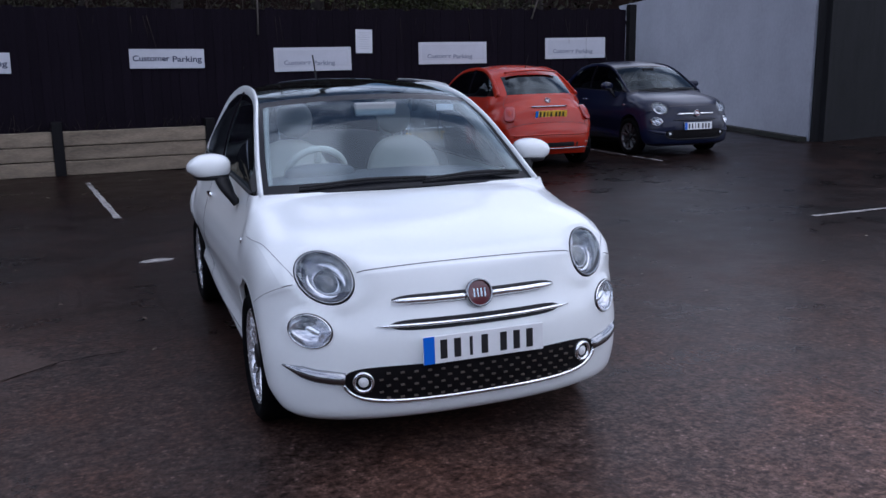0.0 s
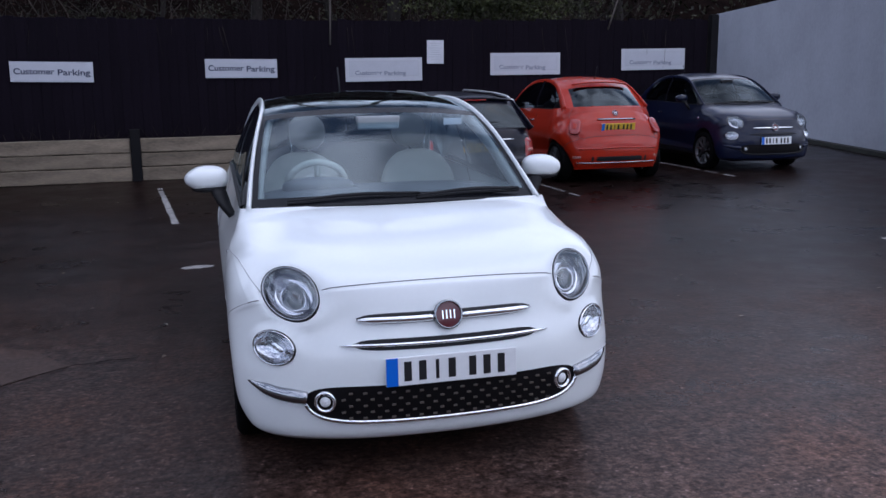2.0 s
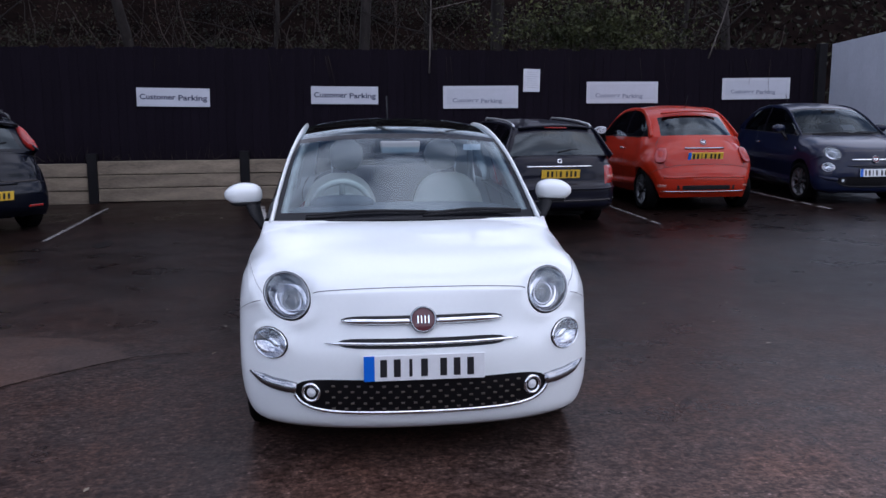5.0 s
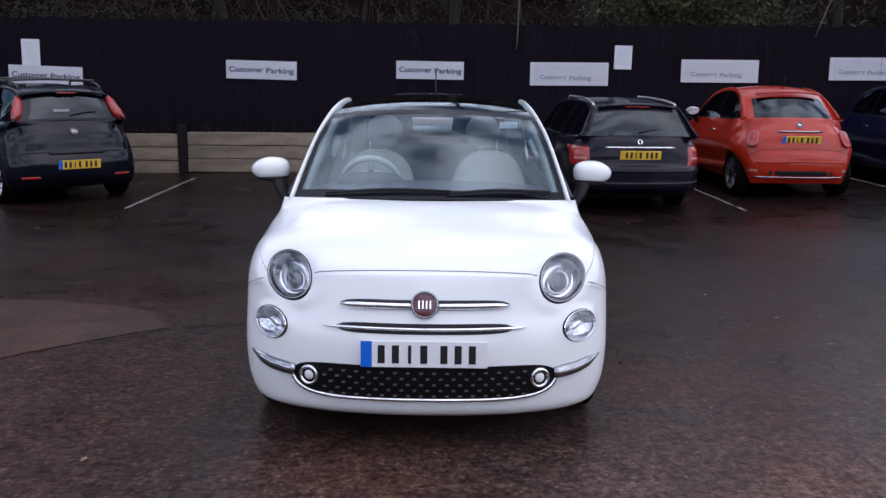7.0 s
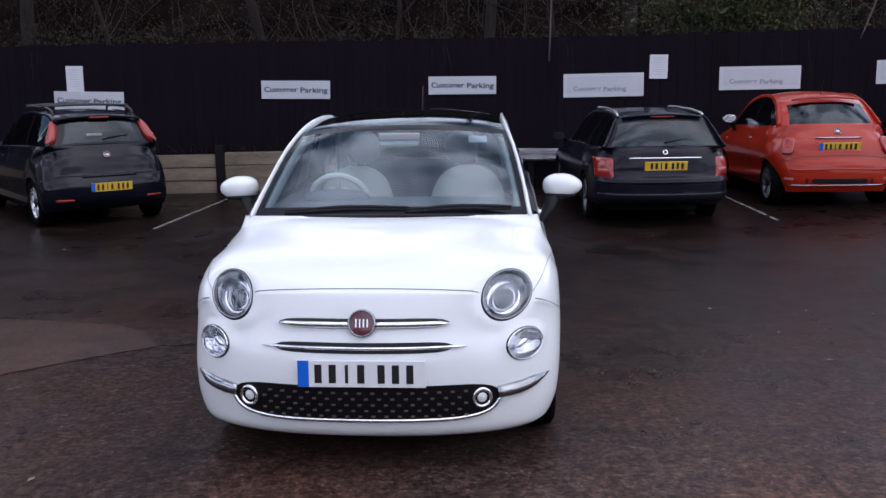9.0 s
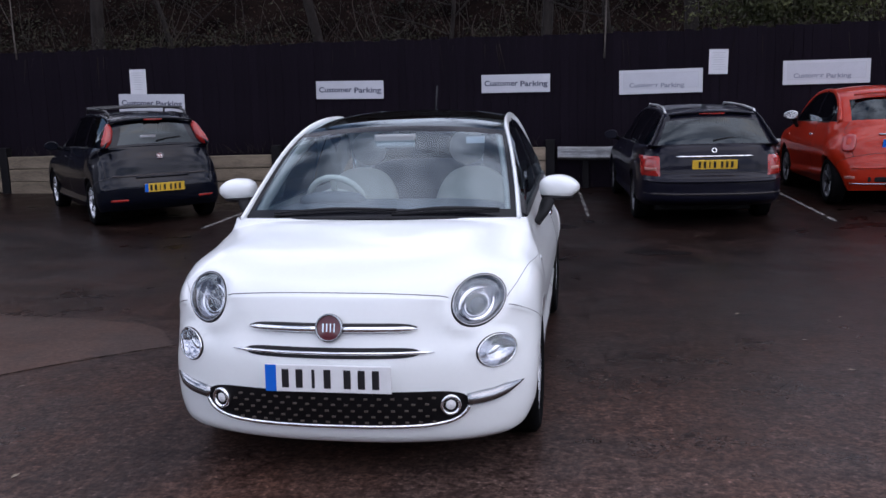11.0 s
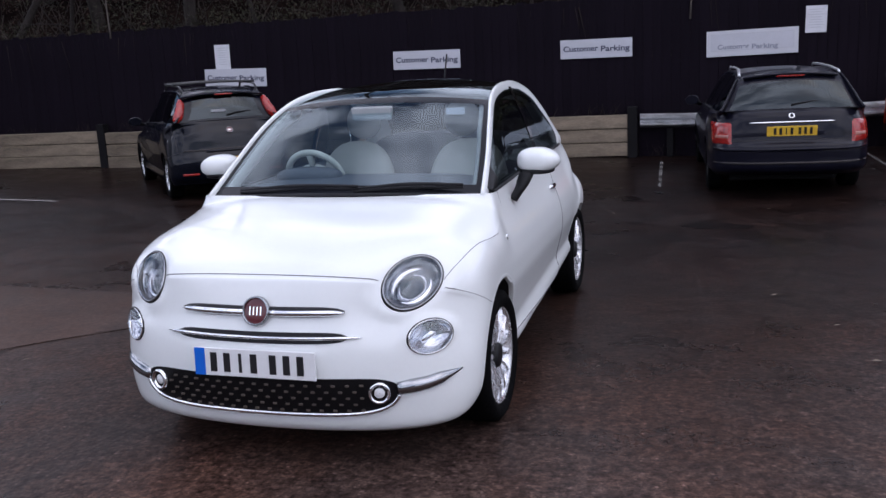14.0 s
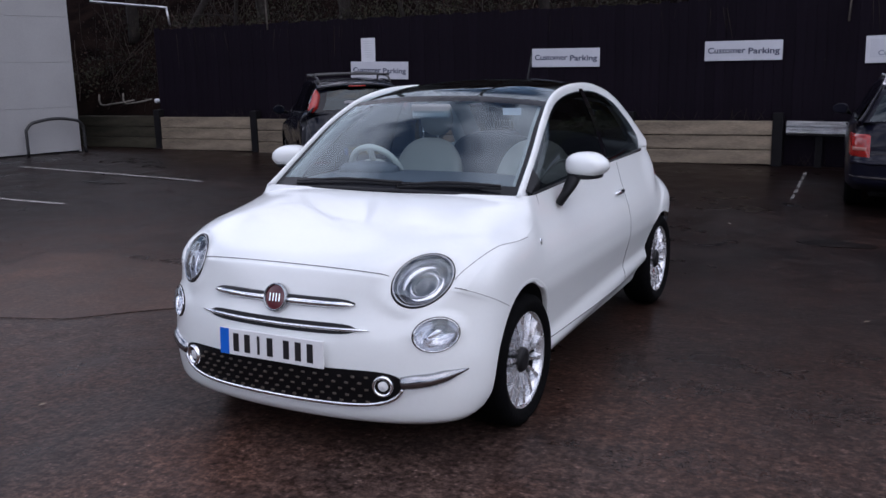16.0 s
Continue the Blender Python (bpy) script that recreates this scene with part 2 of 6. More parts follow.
M["alloy_dark"] = mat("dark_wheel_barrel", (0.012, 0.012, 0.013), 0.6, 0.2)
M["chrome_dark"] = mat("satin_chrome", (0.34, 0.35, 0.37), 0.16, 1.0)
M["chrome"] = mat("chrome", (0.85, 0.86, 0.88), 0.07, 1.0)
M["plastic"] = mat("black_plastic", (0.012, 0.012, 0.014), 0.5, spec=0.25, vary=0.3, scale=20, bump=0.1, bump_scale=200)
M["gap"] = mat("shadow_gap_rubber", (0.035, 0.03, 0.03), 0.8)
M["gloss_black"] = mat("gloss_black", (0.006, 0.006, 0.008), 0.06, coat=1.0)
M["grille"] = mat("grille_mesh_black", (0.006, 0.005, 0.006), 0.6, spec=0.12, vary=0.4, scale=60, bump=0.3, bump_scale=240)
M["nub"] = mat("grille_nub_bronze", (0.22, 0.19, 0.16), 0.35, 0.7)
M["plate_white"] = mat("white_number_plate", (0.78, 0.79, 0.8), 0.3, vary=0.05, scale=20)
M["plate_yellow"] = mat("yellow_number_plate", (0.72, 0.45, 0.04), 0.35, vary=0.1, scale=20)
M["plate_blue"] = mat("blue_plate_band", (0.01, 0.13, 0.62), 0.3)
M["plate_ink"] = mat("black_plate_ink", (0.012, 0.012, 0.014), 0.4)
M["badge_red"] = mat("dark_red_enamel", (0.09, 0.014, 0.02), 0.25, coat=0.6)
M["reflector"] = mat("lamp_reflector", (0.7, 0.71, 0.74), 0.16, 0.95)
M["lamp_dark"] = mat("lamp_bowl_grey", (0.34, 0.35, 0.39), 0.24, 0.85)
M["mirror_back"] = mat("pale_grey_plastic", (0.3, 0.32, 0.33), 0.6)
M["glass_ball"] = mat("projector_glass", (0.05, 0.052, 0.06), 0.04, 0.3, coat=1.0)
M["lamp_lens"] = glass("lamp_lens", (0.97, 0.98, 1.0), 0.95, 0.0, 1.85)
M["red_lens"] = mat("red_tail_lens", (0.33, 0.014, 0.01), 0.2, coat=0.5, vary=0.3, scale=30)
M["clear_lens"] = mat("frosted_lamp", (0.36, 0.14, 0.11), 0.25, coat=0.4)
M["glass"] = glass("windscreen_glass", (0.8, 0.92, 0.96), 0.95, 0.0, 1.95)
M["glass_dark"] = glass("side_window_glass", (0.34, 0.38, 0.4), 0.6, 0.0, 1.5)
M["roof_glass"] = glass("dark_roof_glass", (0.8, 0.85, 0.88), 0.32, 0.0, 1.6)
M["glass_screen"] = glass("dim_windscreen_glass", (0.36, 0.4, 0.44), 0.55, 0.0, 1.34)
M["glass_tint"] = glass("tinted_rear_glass", (0.075, 0.115, 0.17), 0.5, 0.0, 1.6)
M["frit"] = mat("black_glass_border", (0.006, 0.0065, 0.009), 0.25, spec=0.2)
M["cream"] = mat("ivory_leather", (0.52, 0.5, 0.44), 0.5, vary=0.1, scale=12, bump=0.1, bump_scale=160)
# ivory leather at about half tone: cabin shade put into the colour
M["cream_dim"] = mat("shaded_ivory_leather", (0.28, 0.275, 0.26), 0.6, vary=0.1, scale=12, bump=0.1, bump_scale=160)
M["seat_grey"] = mat("grey_seat_fabric", (0.1, 0.1, 0.11), 0.9, vary=0.2, scale=30, bump=0.2, bump_scale=200)
M["dash"] = mat("dashboard_plastic", (0.09, 0.09, 0.1), 0.55, vary=0.15, scale=15, bump=0.1, bump_scale=200)
M["trim_dark"] = mat("cabin_trim", (0.018, 0.018, 0.02), 0.85, spec=0.2)
M["paint_white"] = mat("pearl_white_paint", (0.8, 0.83, 0.83), 0.32, vary=0.03, scale=2.0, coat=0.75)
M["paint_white"].node_tree.nodes["Principled BSDF"].inputs["Coat Roughness"].default_value = 0.06
M["paint_orange"] = mat("coral_orange_paint", (0.36, 0.02, 0.005), 0.35, spec=0.12, vary=0.1, scale=2.0, coat=0.6)
M["paint_navy"] = mat("dark_slate_paint", (0.006, 0.009, 0.028), 0.3, spec=0.2, vary=0.15, scale=2.0, coat=0.3)
M["paint_black"] = mat("black_paint", (0.003, 0.004, 0.009), 0.25, spec=0.12, vary=0.2, scale=2.0, coat=0.36)
M["paint_blue"] = mat("graphite_paint", (0.006, 0.006, 0.013), 0.3, 0.0, spec=0.1, vary=0.15, scale=2.0, coat=0.26)


# ---- mesh helpers ----
def mesh_of(name, verts, faces, material, smooth=True):
    me = bpy.data.meshes.new(name)
    me.from_pydata([tuple(map(float, v)) for v in verts], [], [tuple(map(int, q)) for q in faces])
    me.materials.append(M[material] if isinstance(material, str) else material)
    if smooth:
        me.polygons.foreach_set("use_smooth", [True] * len(me.polygons))
    me.update()
    return me


def add(name, verts, faces, material, parent=None, label="", smooth=True):
    ob = new(name, mesh_of(name, verts, faces, material, smooth))
    if parent is not None:
        ob.parent = parent
    if label:
        ob["label"] = label
    return ob


def part(name, bm, material, parent, label="", smooth=False):
    me = bpy.data.meshes.new(name)
    bmesh.ops.recalc_face_normals(bm, faces=bm.faces)
    bm.to_mesh(me)
    bm.free()
    me.materials.append(M[material] if isinstance(material, str) else material)
    if smooth:
        me.polygons.foreach_set("use_smooth", [True] * len(me.polygons))
    ob = new(name, me)
    if parent is not None:
        ob.parent = parent
    if label:
        ob["label"] = label
    return ob


def bevelled(size, at=(0, 0, 0), bevel=0.01, seg=2, turn=None):
    bm = bmesh.new()
    bmesh.ops.create_cube(bm, size=1.0)
    bmesh.ops.scale(bm, vec=size, verts=bm.verts)
    if bevel:
        bmesh.ops.bevel(bm, geom=list(bm.edges), offset=bevel, segments=seg, affect="EDGES", profile=0.5)
    if turn is not None:
        bmesh.ops.transform(bm, matrix=turn, verts=bm.verts)
    bmesh.ops.translate(bm, vec=at, verts=bm.verts)
    return bm


def empty_thing(name, label, category, group="", kind=""):
    ob = new(name)
    ob.empty_display_size = 0.1
    return tagged(ob, label, category, group, kind)


def spline(rows, count, at=None):
    """A smooth curve through rows (cubic Hermite on chord length), at count even steps, or at the given fractional rows."""
    p = np.array(rows, float)
    d = np.maximum(np.linalg.norm(np.diff(p, axis=0), axis=1), 1e-6)
    k = np.r_[0, np.cumsum(d)]
    m = np.empty_like(p)
    m[1:-1] = ((p[1:-1] - p[:-2]) / d[:-1, None] * d[1:, None] + (p[2:] - p[1:-1]) / d[1:, None] * d[:-1, None]) / (d[:-1] + d[1:])[:, None]
    m[0], m[-1] = (p[1] - p[0]) / d[0], (p[-1] - p[-2]) / d[-1]
    if at is None:
        u = np.linspace(0, k[-1], count)
    else:
        u = np.interp(np.asarray(at, float), np.arange(len(p)), k)
    i = np.clip(np.searchsorted(k, u, side="right") - 1, 0, len(p) - 2)
    t = ((u - k[i]) / d[i])[:, None]
    h = d[i][:, None]
    return (2 * t**3 - 3 * t**2 + 1) * p[i] + (t**3 - 2 * t**2 + t) * h * m[i] + (-2 * t**3 + 3 * t**2) * p[i + 1] + (t**3 - t**2) * h * m[i + 1]


def grid_faces(a, b, keep=None, base=0):
    return [(base + i * b + j, base + i * b + j + 1, base + (i + 1) * b + j + 1, base + (i + 1) * b + j) for i in range(a - 1) for j in range(b - 1) if keep is None or keep(i, j)]


def used(verts, faces):
    """Only the vertices that the faces use."""
    idx = sorted({k for q in faces for k in q})
    where = {k: n for n, k in enumerate(idx)}
    return [verts[k] for k in idx], [tuple(where[k] for k in q) for q in faces]


def tube(points, radius, sides=8, squash=1.0, up=(0, 0, 1), taper=None):
    """Vertices and faces of a closed-ended tube along points."""
    p = np.array(points, float)
    t = np.gradient(p, axis=0)
    t /= np.linalg.norm(t, axis=1)[:, None] + 1e-9
    ref = np.array(up, float)
    s = np.cross(t, ref)
    s /= np.linalg.norm(s, axis=1)[:, None] + 1e-9
    n = np.cross(s, t)
    a = np.linspace(0, 2 * np.pi, sides, endpoint=False)
    r = np.full(len(p), radius) if taper is None else np.array(taper)
    v = p[:, None] + r[:, None, None] * (np.cos(a)[None, :, None] * s[:, None] + squash * np.sin(a)[None, :, None] * n[:, None])
    f = [(i * sides + j, i * sides + (j + 1) % sides, (i + 1) * sides + (j + 1) % sides, (i + 1) * sides + j) for i in range(len(p) - 1) for j in range(sides)]
    f += [tuple(range(sides))[::-1], tuple((len(p) - 1) * sides + j for j in range(sides))]
    return v.reshape(-1, 3).tolist(), f


def merged(pieces):
    v, f = [], []
    for a, b in pieces:
        f += [tuple(k + len(v) for k in q) for q in b]
        v += list(a)
    return v, f


def lathe(profile, sides, matrix=None):
    """Turns (radius, height) rows round the z axis, or round the axis of a matrix."""
    v, n = [], len(profile)
    for k in range(sides):
        a = 2 * math.pi * k / sides
        for r, h in profile:
            q = Vector((r * math.cos(a), r * math.sin(a), h))
            v.append(tuple(matrix @ q) if matrix else tuple(q))
    f = [(k * n + i, ((k + 1) % sides) * n + i, ((k + 1) % sides) * n + i + 1, k * n + i + 1) for k in range(sides) for i in range(n - 1)]
    return v, f


def text_mesh(name, words, height, material, parent, matrix, width=None, label=""):
    cu = bpy.data.curves.new(name, "FONT")
    cu.body, cu.size, cu.extrude, cu.offset, cu.align_x, cu.align_y = words, height / 0.72, 0.001, 0.0026, "CENTER", "CENTER"
    tmp = new(name, cu)
    bpy.context.view_layer.update()
    me = bpy.data.meshes.new_from_object(tmp.evaluated_get(bpy.context.evaluated_depsgraph_get()))
    bpy.data.objects.remove(tmp)
    xs = [v.co.x for v in me.vertices]
    if width and xs:
        k = width / (max(xs) - min(xs))
        for v in me.vertices:
            v.co.x *= k
    me.materials.clear()
    me.materials.append(M[material])
    ob = new(name, me)
    ob.parent, ob.matrix_local = parent, matrix
    if label:
        ob["label"] = label
    return ob


# ---- cars ----
from mathutils.bvhtree import BVHTree


def fan(rows, s_count, v_half, start=0.0, end=None):
    """A body shell: slices from the middle line (y, z) to the side (y, z) at half width w, rounded by the power n."""
    at = np.linspace(start, len(rows) - 1 if end is None else end, s_count)
    r = spline(rows, 0, at)
    out = np.zeros((s_count, 2 * v_half - 1, 3))
    k = v_half // 2
    for i, (cy, cz, ey, ez, w, n) in enumerate(r):
        h = np.linspace(0, 0.72, k, endpoint=False)
        g0 = 1 - (1 - 0.72**n) ** (1 / n)
        g = 1 - (1 - h**n) ** (1 / n)
        t = np.linspace(0, 1, v_half - k)
        gg = g0 + (1 - g0) * t**1.25
        hh = (1 - (1 - gg) ** n) ** (1 / n)
        g, h = np.r_[g, gg], np.r_[h, hh]
        half = np.stack([w * h, cy + (ey - cy) * g, cz + (ez - cz) * g], 1)
        out[i, v_half - 1 :] = half
        out[i, : v_half - 1] = half[:0:-1] * (-1, 1, 1)
    return at, out


def flank(P, y, z):
    """Half width of the door skin: its low ridge climbs towards the tail."""
    prof = np.array(P["side"])
    low = min(max((0.62 - z) / 0.25, 0.0), 1.0)
    up = P["sweep"] * min(max((y - 0.4) / 1.5, 0.0), 1.2) * low
    return P["half"] * np.interp(z - up, prof[:, 0], prof[:, 1]) * (1 - P["tuck"] * max(0.0, (y - P["wheelbase"] * 0.55) / P["wheelbase"]) ** 2)


def side_skin(P, s):
    """The door and quarter skin between the arches: an array of rows (low to high) by columns (front to back)."""
    belt0, belt1 = P["belt"]
    ny, nz, ar, wb, ac = 44, 34, P["arch"], P["wheelbase"], P["tyre"]
    out = np.zeros((nz, ny, 3))
    for i, f in enumerate(np.linspace(0, 1, nz)):
        for j, g in enumerate(np.linspace(0, 1, ny)):
            z = P["sill"] + f * (belt0 + (belt1 - belt0) * g - P["sill"])
            ax, up = P["axle"], ar * P["arch_rise"]
            reach = [ar * math.sqrt(max(1 - (max(z - ac, 0.0) / h) ** 2, 0.0)) for h in (up, ar)]
            top = ac + ar
            f0, r0 = ax + reach[0], ax + wb - reach[1]
            if z > ac + up - 0.045:
                f0 = np.interp(z, [ac + up - 0.045, ac + up - 0.01, ac + up + 0.2], [f0, P["door_line"][0] - 0.025, P["door_line"][0]]) - 0.006
            if z > top - 0.045:
                r0 = np.interp(z, [top - 0.045, top - 0.01, top + 0.2], [r0, P["door_line"][1] + 0.025, P["door_line"][1]]) + 0.006
            y = f0 + (r0 - f0) * g
            out[i, j] = s * flank(P, y, z), y, z
    return out


def skin_half(P, y, z, y0):
    """Half width of the body beside a wheel arch."""
    front = y0 < 1
    if (y > y0) == front:
        return flank(P, y, z)
    rows = [r for r in P["front" if front else "rear"] if (r[2] < y0 + 0.15 if front else r[2] > y0 - 0.15)]
    rows = sorted((r[2], r[4]) for r in rows if abs(r[2] - y0) < 0.6)
    return float(np.interp(y, [r[0] for r in rows], [r[1] for r in rows]))


def arch_lip(P, s, y0):
    """Rolled edge of a wheel arch with the dark liner behind it."""
    a = np.linspace(-0.35 if y0 < 1 else radians(52), radians(168) if y0 < 1 else math.pi + 0.35, 36)
    drop = (P["tyre"] - P["sill"] - 0.004) / 0.35
    rise = P["arch_rise"] if y0 < 1 else 1.0

    def ring(r, x):
        """A half circle that runs straight down to the sill beside the door."""
        low = np.maximum(np.maximum(-a, a - math.pi), 0)
        y = np.where(a < 0, y0 + r, np.where(a > math.pi, y0 - r, y0 + r * np.cos(a)))
        return np.stack([np.full(36, s * x), y, np.where(low > 0, P["tyre"] - low * drop, P["tyre"] + r * rise * np.sin(a))], 1)

    return ring, a


def build_wheel(P, root, x, y, spokes, style):
    """wheel > tyre, hub cap, each spoke; the axis along x, its face outwards."""
    R, w = P["tyre"], P["tyre_width"]
    rr = P["rim"]
    side = 1 if x > 0 else -1
    turn = Matrix.Translation((x, y, R)) @ Matrix.Rotation(side * math.pi / 2, 4, "Y")
    h = w / 2
    v, f = lathe([(rr - 0.02, h * 0.4), (rr - 0.012, h * 0.62), (rr + 0.002, h * 0.86), (rr + 0.008, h * 0.84)], 40)
    wheel = add("wheel", v, f, P["wheel"], root, "silver alloy wheel")
    wheel.matrix_local = turn
    v, f = lathe([(rr - 0.03, -h * 0.9), (rr - 0.012, -h * 0.2), (rr - 0.02, h * 0.42)], 40)
    add("barrel", v, f, "alloy_dark", wheel)
    v, f = lathe([(rr, -h * 0.85), (rr + 0.03, -h), (R - 0.025, -h), (R - 0.004, -h * 0.8), (R, -h * 0.55), (R, h * 0.55), (R - 0.004, h * 0.8), (R - 0.028, h), (rr + 0.04, h * 1.02), (rr + 0.006, h * 0.88), (rr - 0.004, h * 0.7)], 48)
    add("tyre", v, f, "rubber", wheel, "black rubber tyre")
    v, f = lathe([(0.001, -h * 0.1), (rr - 0.02, -h * 0.1)], 32)
    add("brake_disc", v, f, "alloy_dark", wheel)
    v, f = lathe([(0.001, h * 0.8), (0.03, h * 0.82), (0.05, h * 0.78), (0.056, h * 0.68), (0.058, h * 0.3)], 24)
    add("hub_cap", v, f, "plastic" if style != "plain" else "alloy", wheel)
    one = None
    for k in range(spokes):
        if one is None:
            bm = bmesh.new()
            r0, r1, wd = 0.045, rr - 0.008, (0.42 if spokes > 10 else 0.3) * math.pi * rr / spokes
            for r, z, b in ((r0, h * 0.58, 0.009), (rr * 0.55, h * 0.74, wd * 0.62), (r1, h * 0.72, wd)):
                for yy, zz in ((-b, -0.035), (-b * 0.75, 0.0), (b * 0.35, 0.004), (b, -0.035)):
                    bm.verts.new((r, yy, z + zz))
            bm.verts.ensure_lookup_table()
            for a in (0, 4):
                for q in range(3):
                    bm.faces.new([bm.verts[a + q], bm.verts[a + q + 1], bm.verts[a + q + 5], bm.verts[a + q + 4]])
            one = part("spoke", bm, P["wheel"], wheel)
            ob = one
        else:
            ob = one.copy()
            scene.collection.objects.link(ob)
        ob.matrix_local = Matrix.Rotation(2 * math.pi * k / spokes, 4, "Z")
    return wheel


def disc_frame(at, normal):
    z = Vector(normal).normalized()
    x = Vector((0, 0, 1)).cross(z).normalized()
    y = z.cross(x)
    return Matrix((( x.x, y.x, z.x, at[0]), (x.y, y.y, z.y, at[1]), (x.z, y.z, z.z, at[2]), (0, 0, 0, 1)))


def build_car(P, name, label):
    """Root empty on the ground at the front axle; the nose looks along -y."""
    root = empty_thing(name, label, "car")
    paint = P["paint"]
    V = 40
    at_f, F = fan(P["front"], 84, V)
    at_r, B = fan(P["rear"], 64, V)
    # the wings run into the door skin without a step
    ease = lambda q: min(max(q, 0.0), 1.0) ** 2 * (3 - 2 * min(max(q, 0.0), 1.0))  # noqa: E731
    for G, s, edge_y in ((F, 1, P["door_line"][0]), (B, -1, P["door_line"][1])) if P.get("wing_run") else ():
        for i in range(G.shape[0]):
            w = abs(G[i, 0, 0])
            for j in range(G.shape[1]):
                x, y, z = G[i, j]
                k = ease((s * (y - edge_y) + P["wing_run"]) / (P["wing_run"] - 0.03)) * ease((abs(x) / w - 0.78) / 0.17)
                G[i, j, 0] = x + (math.copysign(flank(P, y, z) - 0.0007, x) - x) * k
    nF, nB = F.shape[1], B.shape[1]
    # lamp holes
    trees = {}
    for key, G in (("f", F), ("r", B)):
        fl = G.reshape(-1, 3).tolist()
        trees[key] = BVHTree.FromPolygons(fl, grid_faces(G.shape[0], G.shape[1]))

    def on(x, z, rear=False, ray=None):
        if ray is not None:
            return trees["f"].ray_cast(*ray)[0]
        p, n, _, _ = trees["r" if rear else "f"].ray_cast(Vector((x, 6 if rear else -4, z)), Vector((0, -1 if rear else 1, 0)))
        if p is None:
            return Vector((x, P["rear"][2][0] if rear else P["front"][2][0], z)), Vector((0, 1 if rear else -1, 0))
        if (n.y > 0) != rear:
            n = -n
        return p, n

    holes = {"f": [], "r": []}
    for s in (-1, 1):
        for key, lx, lz, rx, rz in P["lamps_front"]:
            m, n, ang, rim, height = lamp_rim(on, s * lx, lz, rx, rz)
            holes["f"].append((m.inverted(), rx * 0.985, rz * 0.985, height))

    def open_at(G, key):
        def keep(i, j):
            for m, rx, rz, _ in holes[key]:
                q = [m @ Vector(p) for p in (G[i, j], G[i + 1, j + 1], G[i, j + 1], G[i + 1, j])]
                if all((k.x / rx) ** 2 + (k.y / rz) ** 2 < 1 and abs(k.z) < 0.13 for k in q):
                    return False
            return True
        return keep

    kF = open_at(F, "f")
    keep_f = [[kF(i, j) for j in range(nF - 1)] for i in range(len(at_f) - 1)]
    for m, rx, rz, height in holes["f"]:
        back = m.inverted()
        for i in range(len(at_f)):
            for j in range(nF):
                q = m @ Vector(F[i, j])
                r = math.hypot(q.x / rx, q.y / rz)
                if 0.25 < r < 1.45 and abs(q.z) < 0.13:
                    h = height(math.atan2(q.y / rz, q.x / rx))
                    w = min(1.0, (1.45 - r) / 0.45)
                    w = w * w * (3 - 2 * w)
                    k = 1 / r if r < 1 else 1.0
                    F[i, j] = back @ Vector((q.x * k, q.y * k, q.z + (h - q.z) * w))
    kF = lambda i, j: keep_f[i][j]  # noqa: E731
    sh = int(np.argmin(abs(at_f - P["hood_row"])))
    jh = P["hood_cols"]
    fv = F.reshape(-1, 3).tolist()

    def piece(nm, G, flat, test, mat_name, lab=""):
        v, f = used(flat, grid_faces(G.shape[0], G.shape[1], test))
        if f:
            add(nm, v, f, mat_name, root, lab)

    mid = V - 1
    # the front apron, the bonnet and two wings
    piece("front_bumper", F, fv, lambda i, j: i < sh and kF(i, j), paint)
    piece("bonnet", F, fv, lambda i, j: i >= sh and abs(j + 0.5 - mid) < jh and kF(i, j), paint)
    for s in (-1, 1):
        piece("front_wing", F, fv, lambda i, j, s=s: i >= sh and s * (j + 0.5 - mid) > jh and kF(i, j), paint)
    bv = B.reshape(-1, 3).tolist()
    sb = int(np.argmin(abs(at_r - P["tail_row"])))
    jt = P["tail_cols"]
    piece("rear_bumper", B, bv, lambda i, j: i < sb, paint)
    piece("tailgate", B, bv, lambda i, j: i >= sb and abs(j + 0.5 - mid) < jt, paint)
    for s in (-1, 1):
        piece("rear_wing", B, bv, lambda i, j, s=s: i >= sb and s * (j + 0.5 - mid) > jt, paint)
    # panel gaps
    gaps, faint = [], []

    def runs(points, radius, up=(0, 0, 1), into=gaps):
        """Thin seam tubes along points, left out inside the lamps."""
        run = []
        for q in list(points) + [None]:
            inside = q is None
            if q is not None:
                for m, rx, rz, _ in holes["f"]:
                    k = m @ Vector(q)
                    inside = inside or (math.hypot(k.x / rx, k.y / rz) < 1.04 and abs(k.z) < 0.13)
            if not inside:
                run.append(q)
                continue
            if len(run) > 2:
                into.append(tube(run, radius, 6, up=up))
            run = []

    runs([F[sh, j] for j in range(mid - jh, mid + jh + 1)], 0.0022)
    for s in (-1, 1):
        seam = []
        for i in range(sh, int(sh + 0.57 * (len(at_f) - sh))):
            k = jh - 3 + 6.5 * (i - sh) / (len(at_f) - sh)
            a, b = F[i, mid + s * int(k)], F[i, mid + s * (int(k) + 1)]
            seam.append(a + (b - a) * (k - int(k)))
        runs(seam, 0.0018, (1, 0, 0), faint)
        gaps.append(tube([B[i, mid + s * jt] for i in range(sb, len(at_r))], 0.003, 6, up=(1, 0, 0)))
        runs([F[sh, j] for j in range(mid + s * (V - 2), mid + s * (jh - 1), -s)], 0.0015, (0, 0, 1), faint)
    gaps.append(tube([B[sb, j] for j in range(nB)], 0.003, 6))
